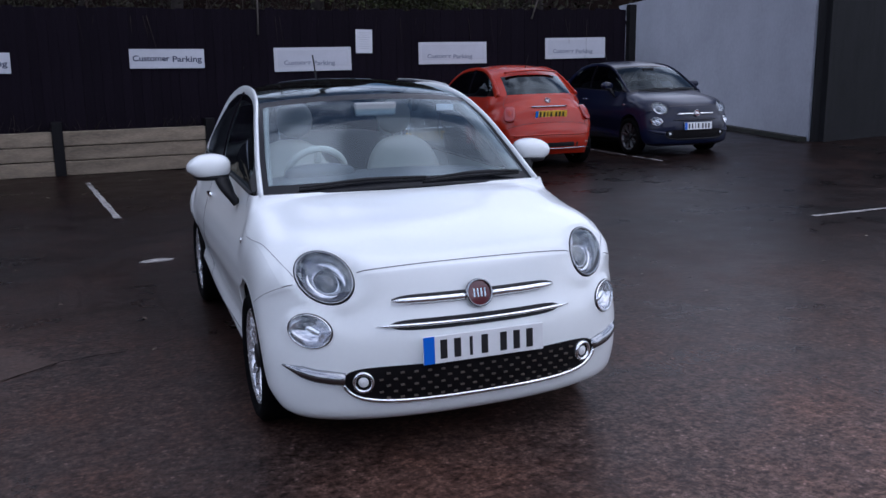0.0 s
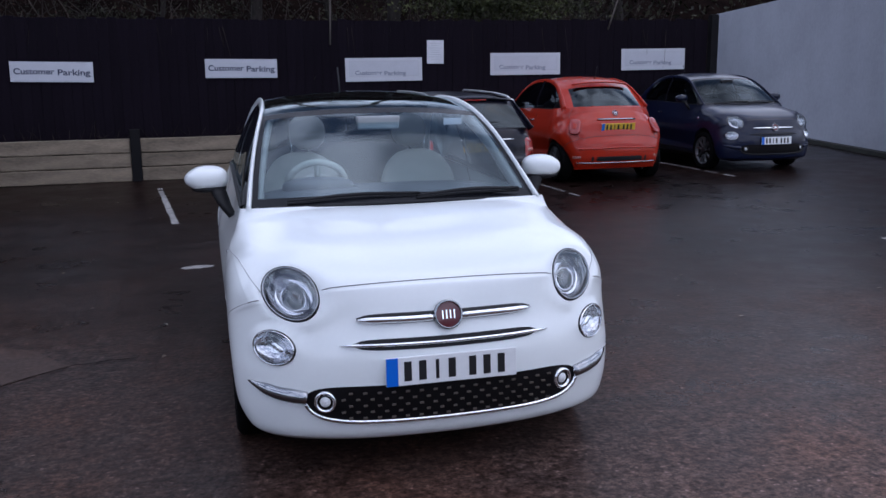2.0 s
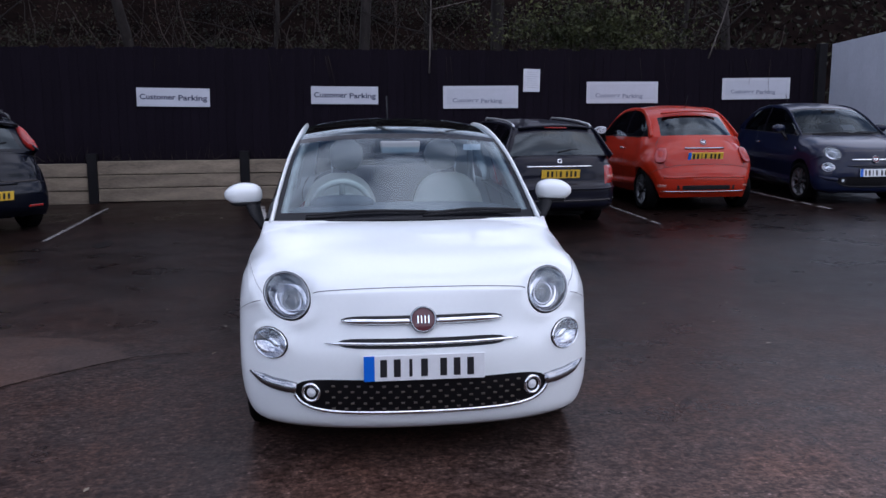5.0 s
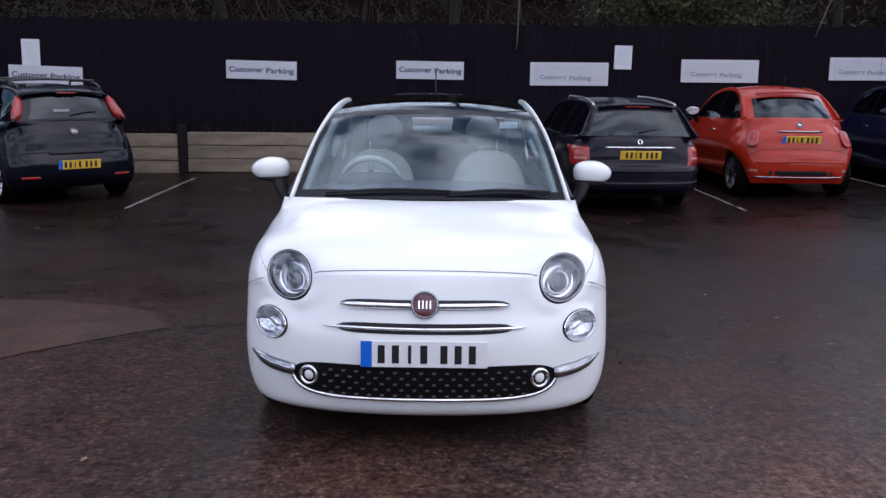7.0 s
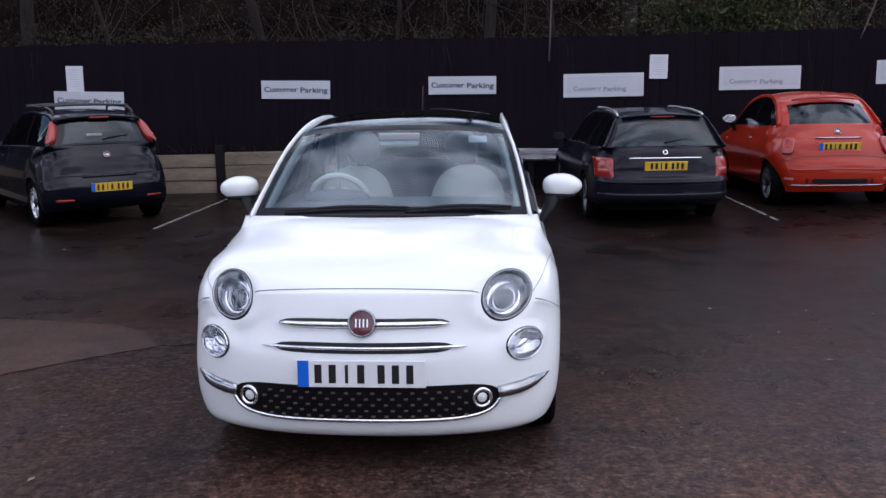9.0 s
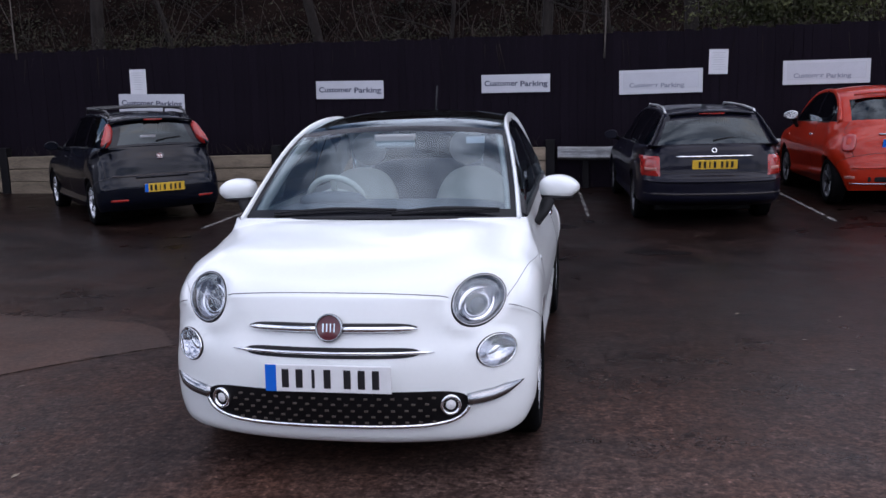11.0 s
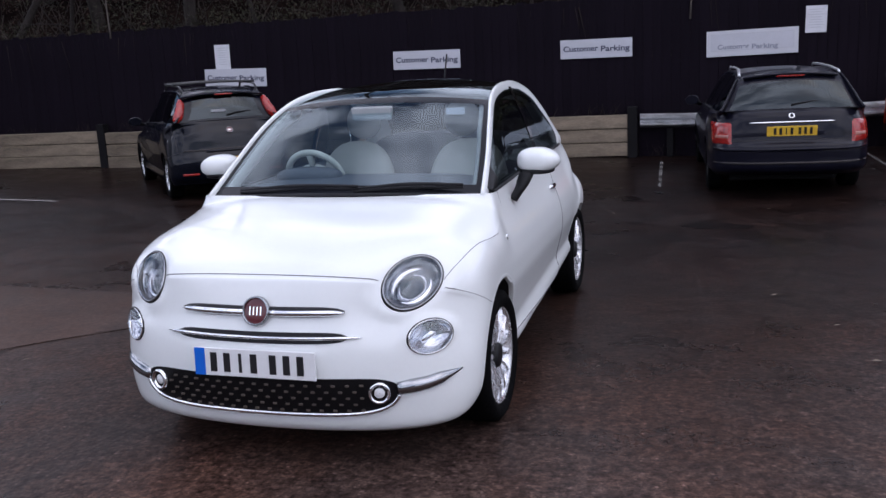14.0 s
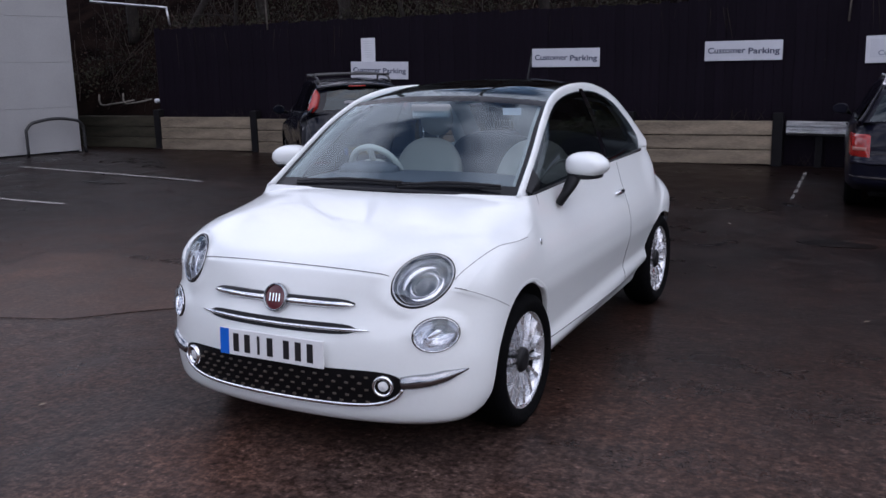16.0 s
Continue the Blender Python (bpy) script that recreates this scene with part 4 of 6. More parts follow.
FIAT = dict(
    gap="gap", trim="trim_dark", axle=0.055, wheelbase=2.3, half=0.818, tuck=0.12, sill=0.215, sweep=0.085, arch=0.325, arch_rise=1.12, wheel_back=0.04, tyre=0.292, tyre_width=0.185, wheel="alloy", rim=0.209, spokes=14, wheel_style="multi",
    belt=(0.985, 1.03), belt_y=(0.33, 2.1), door_line=(0.36, 1.99), door_end=1.57, doors=1,
    side=[(0.12, 0.86), (0.18, 0.89), (0.215, 0.92), (0.25, 0.958), (0.275, 0.968), (0.3, 0.962), (0.35, 0.943), (0.45, 0.966), (0.58, 1.0), (0.68, 1.0), (0.76, 0.98), (0.82, 0.955), (0.88, 0.93), (0.94, 0.91), (1.04, 0.878)],
    front=[(-0.55, 0.163, -0.30, 0.192, 0.735, 2.3), (-0.615, 0.197, -0.295, 0.212, 0.76, 2.25), (-0.645, 0.3, -0.275, 0.265, 0.79, 2.2),
           (-0.652, 0.42, -0.265, 0.32, 0.803, 2.15), (-0.638, 0.54, -0.25, 0.402, 0.811, 2.15), (-0.6, 0.65, -0.22, 0.48, 0.815, 2.15),
           (-0.575, 0.74, -0.18, 0.548, 0.8175, 2.25), (-0.545, 0.79, -0.13, 0.587, 0.818, 2.65), (-0.42, 0.858, -0.04, 0.639, 0.818, 3.45),
           (-0.22, 0.92, 0.1, 0.651, 0.818, 4.1), (-0.02, 0.956, 0.235, 0.595, 0.818, 4.5), (0.12, 0.977, 0.345, 0.625, 0.8178, 4.7),
           (0.2, 0.986, 0.36, 0.87, 0.764, 4.2), (0.215, 0.992, 0.35, 0.985, 0.7335, 4)],
    rear=[(2.8, 0.2, 2.7, 0.19, 0.62, 2.4), (2.87, 0.3, 2.69, 0.26, 0.65, 2.4), (2.89, 0.45, 2.675, 0.34, 0.68, 2.4), (2.875, 0.55, 2.66, 0.4, 0.705, 2.4),
          (2.83, 0.65, 2.61, 0.48, 0.745, 2.5), (2.8, 0.75, 2.55, 0.54, 0.78, 2.6), (2.76, 0.85, 2.45, 0.59, 0.805, 2.7), (2.71, 0.93, 2.25, 0.612, 0.811, 2.6),
          (2.675, 0.98, 2.13, 0.565, 0.81, 2.65), (2.655, 1.005, 1.985, 0.59, 0.8085, 2.7), (2.635, 1.03, 1.972, 0.8, 0.780, 2.8), (2.62, 1.05, 1.972, 1.03, 0.7125, 3.0)],
    cabin=[(0.7, 0.255, 0.975, 0.195, 0.985), (0.668, 0.48, 1.125, 0.41, 1.135), (0.622, 0.73, 1.285, 0.65, 1.305), (0.585, 0.92, 1.37, 0.85, 1.41), (0.562, 1.12, 1.412, 1.1, 1.46),
           (0.55, 1.4, 1.43, 1.4, 1.485), (0.555, 1.7, 1.41, 1.8, 1.467), (0.58, 1.95, 1.335, 2.13, 1.4), (0.608, 2.12, 1.23, 2.33, 1.275), (0.635, 2.26, 1.12, 2.49, 1.15), (0.66, 2.36, 1.03, 2.6, 1.05)],
    screen_rows=(3, 7), rail_width=[0.04, 0.034, 0.034, 0.036, 0.038, 0.038, 0.04, 0.046, 0.058, 0.07, 0.08], rail_name="side_arch", wing_run=0.28, rail_flat=0.33, rear_glass=(5, 28, 3),
    side_glass_end=8.6, pillars=(1.44,), cab=(0.3, 2.4), hood_row=7.0, hood_cols=27, tail_row=4.2, tail_cols=22,
    lamps_front=[("head", 0.578, 0.744, 0.134, 0.095), ("side", 0.662, 0.553, 0.093, 0.066)],
    mirror=(0.87, 0.655, 1.087), mirror_size=(0.205, 0.17, 0.13), stalk=((0.756, 0.575, 0.912), (0.818, 0.615, 1.035)),
    screen="glass_screen", roof="gloss_black", rear_tint="glass_tint", side_tint="glass_dark",
)


def fiat(paint, roof, name, label, white=False, spokes=14, plain=False):
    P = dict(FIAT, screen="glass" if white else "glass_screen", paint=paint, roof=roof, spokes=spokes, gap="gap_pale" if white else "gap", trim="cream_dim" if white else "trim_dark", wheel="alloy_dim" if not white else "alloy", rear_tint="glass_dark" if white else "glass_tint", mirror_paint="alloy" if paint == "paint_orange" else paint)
    root, on, c = build_car(P, name, label)
    nrm = lambda x, z, d=0.0, rear=False: tuple(on(x, z, rear)[0] + on(x, z, rear)[1] * d)  # noqa: E731
    for s in (-1, 1):
        for kind, lx, lz, rx, rz in P["lamps_front"]:
            round_lamp(root, on, s * lx, lz, rx, rz, kind, "headlamp" if kind == "head" else "lower_lamp")
    # nose trim
    p, n = on(0, 0.662)
    for s in (-1, 1):
        xs = np.linspace(0.05, 0.35, 12) * s
        rad = 0.021 * np.sqrt(np.clip(1 - ((np.abs(xs) - 0.05) / 0.302) ** 6, 0.05, 1))
        add("trim_bar_surround", *tube([nrm(x, 0.661, 0.0) for x in xs], 0.02, 10, 1.0, taper=rad), "plastic", root)
        add("trim_bar", *tube([nrm(x, 0.657, 0.009) for x in xs], 0.02, 10, 1.0, taper=rad * 0.72), "chrome", root, "chrome nose bar")
    ring_badge(root, nrm(0, 0.662, 0.014), n, 0.057)
    xs = np.linspace(-0.37, 0.37, 25)
    slot = []
    for x in xs:
        h = 0.021 * max(1 - (abs(x) / 0.372) ** 8, 0.0) ** 0.5
        slot += [nrm(x, 0.567 - h + 2 * h * t, 0.003) for t in (0, 0.25, 0.5, 0.75, 1)]
    add("air_slot", slot, grid_faces(25, 5), "plastic", root, "black air slot")
    xs = np.linspace(-0.42, 0.42, 27)
    add("slot_strip", *tube([nrm(x, 0.566, 0.006) for x in xs], 0.01, 8, taper=0.0078 * np.clip(1 - (np.abs(xs) / 0.425) ** 12, 0.2, 1)), paint if plain else "chrome", root, "thin strip over the air slot")
    # lower grille
    X = 0.55 * np.sin(np.linspace(-math.pi / 2, math.pi / 2, 56))
    g = np.zeros((len(X), 12, 3))
    lip = []
    for i, x in enumerate(X):
        e = max(1 - (abs(x) / 0.553) ** 7, 0.0) ** 0.5
        top, low = 0.365 + 0.05 * max(1 - (abs(x) / 0.553) ** 10, 0.0) ** 0.5, 0.365 - 0.092 * e
        for j, t in enumerate(np.linspace(0, 1, 12)):
            g[i, j] = nrm(x, low + (top - low) * t, 0.004)
        lip.append(nrm(x, low - 0.004, 0.006))
    grille = add("grille", g.reshape(-1, 3).tolist(), grid_faces(len(X), 12), "grille", root, "black mesh lower grille")
    add("grille_lip", *tube(lip, 0.009, 10), "plastic" if plain else "chrome", root, "chrome grille lip")
    nubs = []
    for r in range(0 if plain else 5):
        for k in range(17):
            x = -0.44 + (k + (0.5 if r % 2 else 0)) * 0.0535
            z = 0.288 + r * 0.025
            if abs(x) < 0.43:
                q = nrm(x, z, 0.009)
                b = [(q[0] + dx * 0.0075, q[1] + dy * 0.003, q[2] + dz * 0.0034) for dx in (-1, 1) for dy in (-1, 1) for dz in (-1, 1)]
                nubs.append((b, [(0, 1, 3, 2), (4, 6, 7, 5), (0, 4, 5, 1), (2, 3, 7, 6), (0, 2, 6, 4), (1, 5, 7, 3)]))
    v, f = merged(nubs)
    if nubs:
        tagged(add("grille_studs", v, f, "nub", grille, "rows of small bright grille studs", smooth=False), kind="stuff")
    for s in (-1, 1):
        p, n = on(s * 0.48, 0.356)
        m = disc_frame(p + n * 0.006, n)
        v, f = lathe([(0.03, 0.004), (0.033, 0.012), (0.039, 0.014), (0.043, 0.008), (0.044, -0.01)], 28, m)
        fog = add("fog_lamp", v, f, "plastic" if plain else "chrome", root, "small round fog lamp")
        v, f = lathe([(0.03, 0.002), (0.024, 0.0), (0.022, 0.006)], 24, m)
        add("fog_bowl", v, f, "gloss_black", fog)
        v, f = lathe([(0.0205, 0.004), (0.017, 0.008), (0.001, 0.01)], 24, m)
        add("fog_lens", v, f, "plate_white", fog)
        xs = np.linspace(0.545, 0.76, 14)
        zs = np.interp(xs, [0.545, 0.65, 0.76], [0.366, 0.378, 0.408])
        add("bumper_strip", *tube([nrm(s * x, z, -0.004) for x, z in zip(xs, zs)], 0.02, 10, 1.0, taper=np.interp(xs, [0.545, 0.6, 0.69, 0.76], [0.027, 0.03, 0.026, 0.005])), paint if plain else "chrome_dark", root, "tapered bumper strip")
        # handle, side repeater
        v, f = superball((0.035, 0.16, 0.028), (s * 0.779, 1.47, 0.85), 2.4, 10)
        add("door_handle", v, f, "chrome", root, "chrome door handle")
        v, f = superball((0.012, 0.02, 0.035), (s * 0.795, 0.25, 0.79), 2.4, 8)
        add("side_repeater", v, f, "chrome", root)
    p, n = on(0, 0.47)
    number_plate(root, p + n * 0.014, math.asin(-n.z) * 0.6, False, True)
    mirrors(root, P)
    # wipers and scuttle
    xs = np.linspace(-0.66, 0.66, 15)
    add("scuttle", *tube([(x, 0.215 + 0.06 * abs(x / 0.68) ** 2.4, 0.992 - 0.012 * abs(x / 0.68) ** 2) for x in xs], 0.02, 8, 0.5), "plastic", root)
    for a, b in (((-0.52, 0.245, 1.015), (0.10, 0.24, 1.03)), ((0.08, 0.225, 1.02), (0.60, 0.26, 1.03))):
        a, b = Vector(a), Vector(b)
        mid_p = (a + b) / 2 + Vector((0, 0.0, 0.012))
        w = add("wiper", *tube(spline([a, mid_p, b], 12), 0.009, 6, taper=np.interp(np.arange(12), [0, 5, 11], [0.004, 0.009, 0.007])), "plastic", root, "black wiper")
        add("wiper_blade", *tube(spline([a + Vector((0, 0, -0.012)), mid_p + Vector((0, 0.01, -0.02)), b + Vector((0, 0, -0.012))], 12), 0.007, 6), "plastic", w)
    # cabin
    up = "cream" if white else "seat_grey"
    seats(root, (-0.34, 0.34), 1.25, 0.56, up)
    steering(root, -0.33, 0.7, 1.018, 0.152, up)
    v, f = superball((1.36, 0.62, 0.26), (0, 0.55, 0.90), 4.0, 16)
    add("dashboard", v, f, "dash", root, "grey dashboard")
    v, f = superball((0.36, 0.16, 0.1), (-0.33, 0.62, 1.03), 2.6, 12)
    add("instrument_hood", v, f, "dash", root)
    v, f = superball((1.1, 0.18, 0.6), (0, 2.0, 0.85), 4.0, 12)
    add("rear_seat", v, f, "seat_grey" if white else up, root, "dark rear bench")
    bm = bevelled((0.22, 0.03, 0.07), (0.0, 0.72, 1.336), 0.012, 3)
    for q in bm.verts:
        q.co.x *= 1 + 1.2 * (q.co.z - 1.336)
    part("inner_mirror", bm, "mirror_back" if white else "plastic", root, "pale rear-view mirror")
    if white:
        part("windscreen_label", bevelled((0.1, 0.002, 0.035), (0.42, 0.8, 1.33), 0.0008, turn=None), "paper", root, "small white label at the top of the windscreen")
    if plain:
        part("windscreen_paper", bevelled((0.2, 0.003, 0.13), (0.22, 0.5, 1.1), 0.001, turn=Matrix.Rotation(radians(-50), 4, "X")), "paper", root, "white paper behind the windscreen")
    # tail
    for s in (-1, 1):
        p, n = on(s * (0.58 if white else 0.62), 0.79, True)
        m = disc_frame(p + n * 0.004, n)
        v, f = superball((0.165, 0.25, 0.05), (0, 0, 0), 3.4, 12)
        lamp = add("tail_lamp", [tuple(m @ Vector(q)) for q in v], f, "red_lens", root, "red ring-shaped tail lamp")
        v, f = superball((0.08, 0.13, 0.058), (0, 0, 0), 3.2, 10)
        add("tail_lamp_centre", [tuple(m @ Vector(q)) for q in v], f, "clear_lens" if white else paint, lamp)
    p, n = on(0, 0.775, True)
    number_plate(root, p + n * 0.012, 0.2, True, True, turn=math.pi)
    xs = np.linspace(-0.29, 0.29, 9)
    add("tail_handle", *tube([nrm(x, 0.885, 0.012, True) for x in xs], 0.012, 8), "chrome_dark", root, "chrome tailgate bar")
    ring_badge(root, nrm(0, 0.97, 0.006, True), on(0, 0.97, True)[1], 0.045)
    for s in (-1, 1):
        skin_lamp(root, on, (s * 0.56, s * 0.68), (0.345, 0.385), 0.008, "rear_reflector", "clear_lens", "small pale red bumper reflector")
    skin_lamp(root, on, (-0.54, 0.54), (0.3, 0.385), 0.006, "rear_slot", "plastic", "black slot in the rear bumper")
    xs = np.linspace(-0.62, 0.62, 21)
    add("rear_strip", *tube([nrm(x, 0.288, 0.002, True) for x in xs], 0.016, 8, taper=np.full(21, 0.009)), "plastic" if white else "chrome_dark", root, "thin bright strip under the bumper slot")
    xs = np.linspace(-0.6, 0.6, 19)
    add("bumper_crease", *tube([nrm(x, 0.5 - 0.03 * abs(x), 0.0, True) for x in xs], 0.012, 8), paint, root)
    add("aerial", *tube([(0, 1.98, 1.435), (0, 2.03, 1.53), (0, 2.08, 1.63)], 0.005, 6, up=(1, 0, 0)), "plastic", root, "short black roof aerial")
    sp = [(x, 2.16 - 0.1 * abs(x / 0.56) ** 2 + 0.06, 1.405 - 0.05 * abs(x / 0.56) ** 2) for x in np.linspace(-0.44, 0.44, 17)]
    add("spoiler", *tube(sp, 0.026, 8, 0.55), paint, root)
    return root


# ---- ground ----
def ground_z(x, y):
    """The yard: level round the white car, rising a little towards the far corner."""
    t = min(max((y - 6.0) / 5.0, 0.0), 1.0)
    dip = -0.055 * math.exp(-(((x - 4.1) / 1.5) ** 2)) - 0.035 * math.exp(-(((x + 3.4) / 1.6) ** 2))
    return (0.012 * min(max(x - 3.0, 0.0), 9.0) + 0.012 * min(max(-x - 4.0, 0.0), 8.0) + dip) * t * t * (3 - 2 * t)


gx = np.r_[-200, -90, -40, -22, np.linspace(-14, 18, 65), 26, 45, 90, 200]
gy = np.r_[-200, -80, -30, -12, np.linspace(-6, 15.5, 44), 30, 60, 120, 260]
gv = [(x, y, ground_z(x, y)) for x in gx for y in gy]
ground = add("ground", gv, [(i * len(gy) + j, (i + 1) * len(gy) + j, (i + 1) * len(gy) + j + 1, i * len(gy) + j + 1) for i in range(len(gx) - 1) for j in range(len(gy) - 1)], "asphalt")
tagged(ground, "dark damp worn asphalt of a car park", "asphalt ground", kind="structure")


def flat_patch(name, outline, height, material, label, category, kind="structure", parent=None):
    """A thin slab over the ground with a given outline."""
    n = len(outline)
    v = [(x, y, ground_z(x, y) + height) for x, y in outline] + [(x, y, ground_z(x, y) - 0.01) for x, y in outline]
    ob = add(name, v, [tuple(range(n))] + [(k, n + k, n + (k + 1) % n, (k + 1) % n) for k in range(n)], material, parent, smooth=False)
    return tagged(ob, label, category, kind=kind)


def bay_line(a, b, width=0.075, label="worn white painted parking bay line", gaps=0.25, paint="line"):
    """A painted line in short worn strokes, one object."""
    a, b = Vector((*a, 0)), Vector((*b, 0))
    d = (b - a).normalized()
    s = Vector((-d.y, d.x, 0))
    steps = max(2, int((b - a).length / 0.16))
    v, f = [], []
    for k in range(steps):
        p, q = a + (b - a) * (k / steps), a + (b - a) * ((k + 1) / steps)
        if random.random() < gaps * 0.35:
            continue
        w0, w1 = width / 2 * random.uniform(0.75, 1.1), width / 2 * random.uniform(0.75, 1.1)
        n = len(v)
        for r in (p - s * w0, p + s * w1, q + s * w1, q - s * w0):
            v.append((r.x, r.y, ground_z(r.x, r.y) + 0.004))
        f.append((n, n + 3, n + 2, n + 1))
    return tagged(add("bay_line", v, f, paint, None, smooth=False), label, "road marking", "bay lines", "structure")


flat_patch("asphalt_patch", [(-2.9, 5.9), (-2.75, 4.75), (-2.2, 4.28), (-1.5, 4.16), (-0.98, 4.3), (-0.6, 4.65), (-0.15, 5.0), (0.02, 5.12), (-0.2, 5.5), (-0.45, 5.68), (-1.2, 5.86), (-1.9, 5.95), (-2.4, 6.02)], 0.003, "asphalt_new", "smooth brown asphalt repair patch", "asphalt patch")
bay_line((-1.79, 10.39), (-1.68, 13.7), 0.06, gaps=0.5, paint="line_faint")
bay_line((0.77, 10.0), (0.67, 13.4))
bay_line((3.05, 10.9), (3.07, 13.9), 0.05, gaps=1.2, paint="line_faint")
bay_line((5.8, 10.2), (5.95, 14.2), 0.05, gaps=0.6, paint="line_faint")
bay_line((8.7, 10.9), (8.9, 14.2), 0.06, gaps=0.4)
bay_line((7.1, 6.5), (10.6, 6.42))
bay_line((-5.3, 8.25), (-8.6, 8.42), 0.09, gaps=0.0)
bay_line((-5.05, 10.6), (-9.42, 11.1))
flat_patch("line_blot", [(0.72, 7.57), (0.76, 7.535), (0.86, 7.525), (0.96, 7.54), (1.0, 7.59), (0.95, 7.64), (0.86, 7.655), (0.76, 7.625)], 0.004, "line", "faded white paint blot on asphalt", "road marking")


# ---- boundary: plank wall, fence, signs ----
Y = 14.7
POSTS = [-14.2, -11.8, -9.4, -6.98, -4.5, -2.04, 0.37, 2.62]
wall = empty_thing("retaining_wall", "low wall of weathered pale concrete planks", "retaining wall", kind="structure")
fence = empty_thing("fence", "tall black-stained close-board timber fence", "fence", kind="structure")
for x in POSTS:
    part("post", bevelled((0.15, 0.16, 0.84), (x, Y - 0.1, 0.38 + ground_z(x, Y)), 0.008), "post", wall, "black steel post")
part("post", bevelled((0.16, 0.12, 2.56), (10.86, Y - 0.02, 1.27 + ground_z(10.8, Y)), 0.008), "post", fence, "black end post")
part("cap_rail", bevelled((20.2, 0.03, 0.09), (0.75, Y + 0.045, 2.3), 0.005), "fence", fence)
part("gravel_board", bevelled((20.2, 0.04, 0.86), (0.75, Y + 0.075, 0.28), 0.005), "fence", fence)


# ---- buildings at both ends ----
def slab(name, a, b, height, thick, material, label, category, base=-0.05):
    a, b = Vector((*a, 0)), Vector((*b, 0))
    d = (b - a)
    bm = bevelled((d.length, thick, height), (0, 0, 0), 0.006)
    m = Matrix.Translation(((a + b) / 2) + Vector((0, 0, base + height / 2))) @ Matrix.Rotation(math.atan2(d.y, d.x), 4, "Z")
    ob = part(name, bm, material, None)
    ob.matrix_world = m
    return tagged(ob, label, category, kind="structure")


slab("wall_east", (12.73, 11.75), (12.73 + 0.326 * 11.6, 11.75 + 0.946 * 11.6), 3.25, 0.22, "white_wall", "tall white-painted rendered building wall", "wall")
slab("wall_east_front", (12.72, 11.62), (22.0, 13.2), 4.6, 0.2, "dark_clad", "black timber-clad building front", "wall")
slab("corner_board", (12.6, 11.69), (12.86, 11.6), 3.6, 0.05, "dark_clad", "black corner board at a building edge", "corner trim")
slab("kerb", (12.52, 11.8), (12.52 + 0.326 * 8, 11.8 + 0.946 * 8), 0.14, 0.16, "moss", "mossy dark kerb along a white wall", "kerb", base=0.05)
slab("wall_west", (-10.7, 13.64), (-12.7, 6.6), 4.4, 0.2, "white_clad", "pale grey-white clad building wall", "wall")
west = bpy.data.objects["wall_west"]
for k in range(5):
    part("panel", bevelled((7.26, 0.014, 0.868), (0, 0, 0), 0.004, 1), "white_clad", west).matrix_local = pose(0, 0.108 + 0.002 * (k % 2), -2.2 + 0.16 + 0.434 + 0.872 * k, -0.25, 0, 0)
part("base_strip", bevelled((7.2, 0.012, 0.12), (0, 0.106, -2.1), 0.003), "post", west)
slab("wall_west_end", (-10.85, 13.65), (-16.5, 15.1), 4.4, 0.2, "white_clad", "pale clad end wall of a building", "wall")

# ---- cars ----
main = fiat("paint_white", "roof_glass", "white_car", "small white hatchback with black roof parked on asphalt", True)
main.matrix_world = pose(1.611, 3.719, 0, 0, 0, -3.5)
orange = fiat("paint_orange", "paint_orange", "orange_car", "coral orange small hatchback parked nose to the fence", False, 9)
orange.matrix_world = pose(7.02, 13.98, ground_z(7, 12.5), 0, 0, 177.4)
navy = fiat("paint_navy", "paint_navy", "navy_car", "dark slate small hatchback reversed against the fence", False, 9, True)
navy.matrix_world = pose(9.61, 11.8, ground_z(9.7, 12), 0, 0, -2.5)

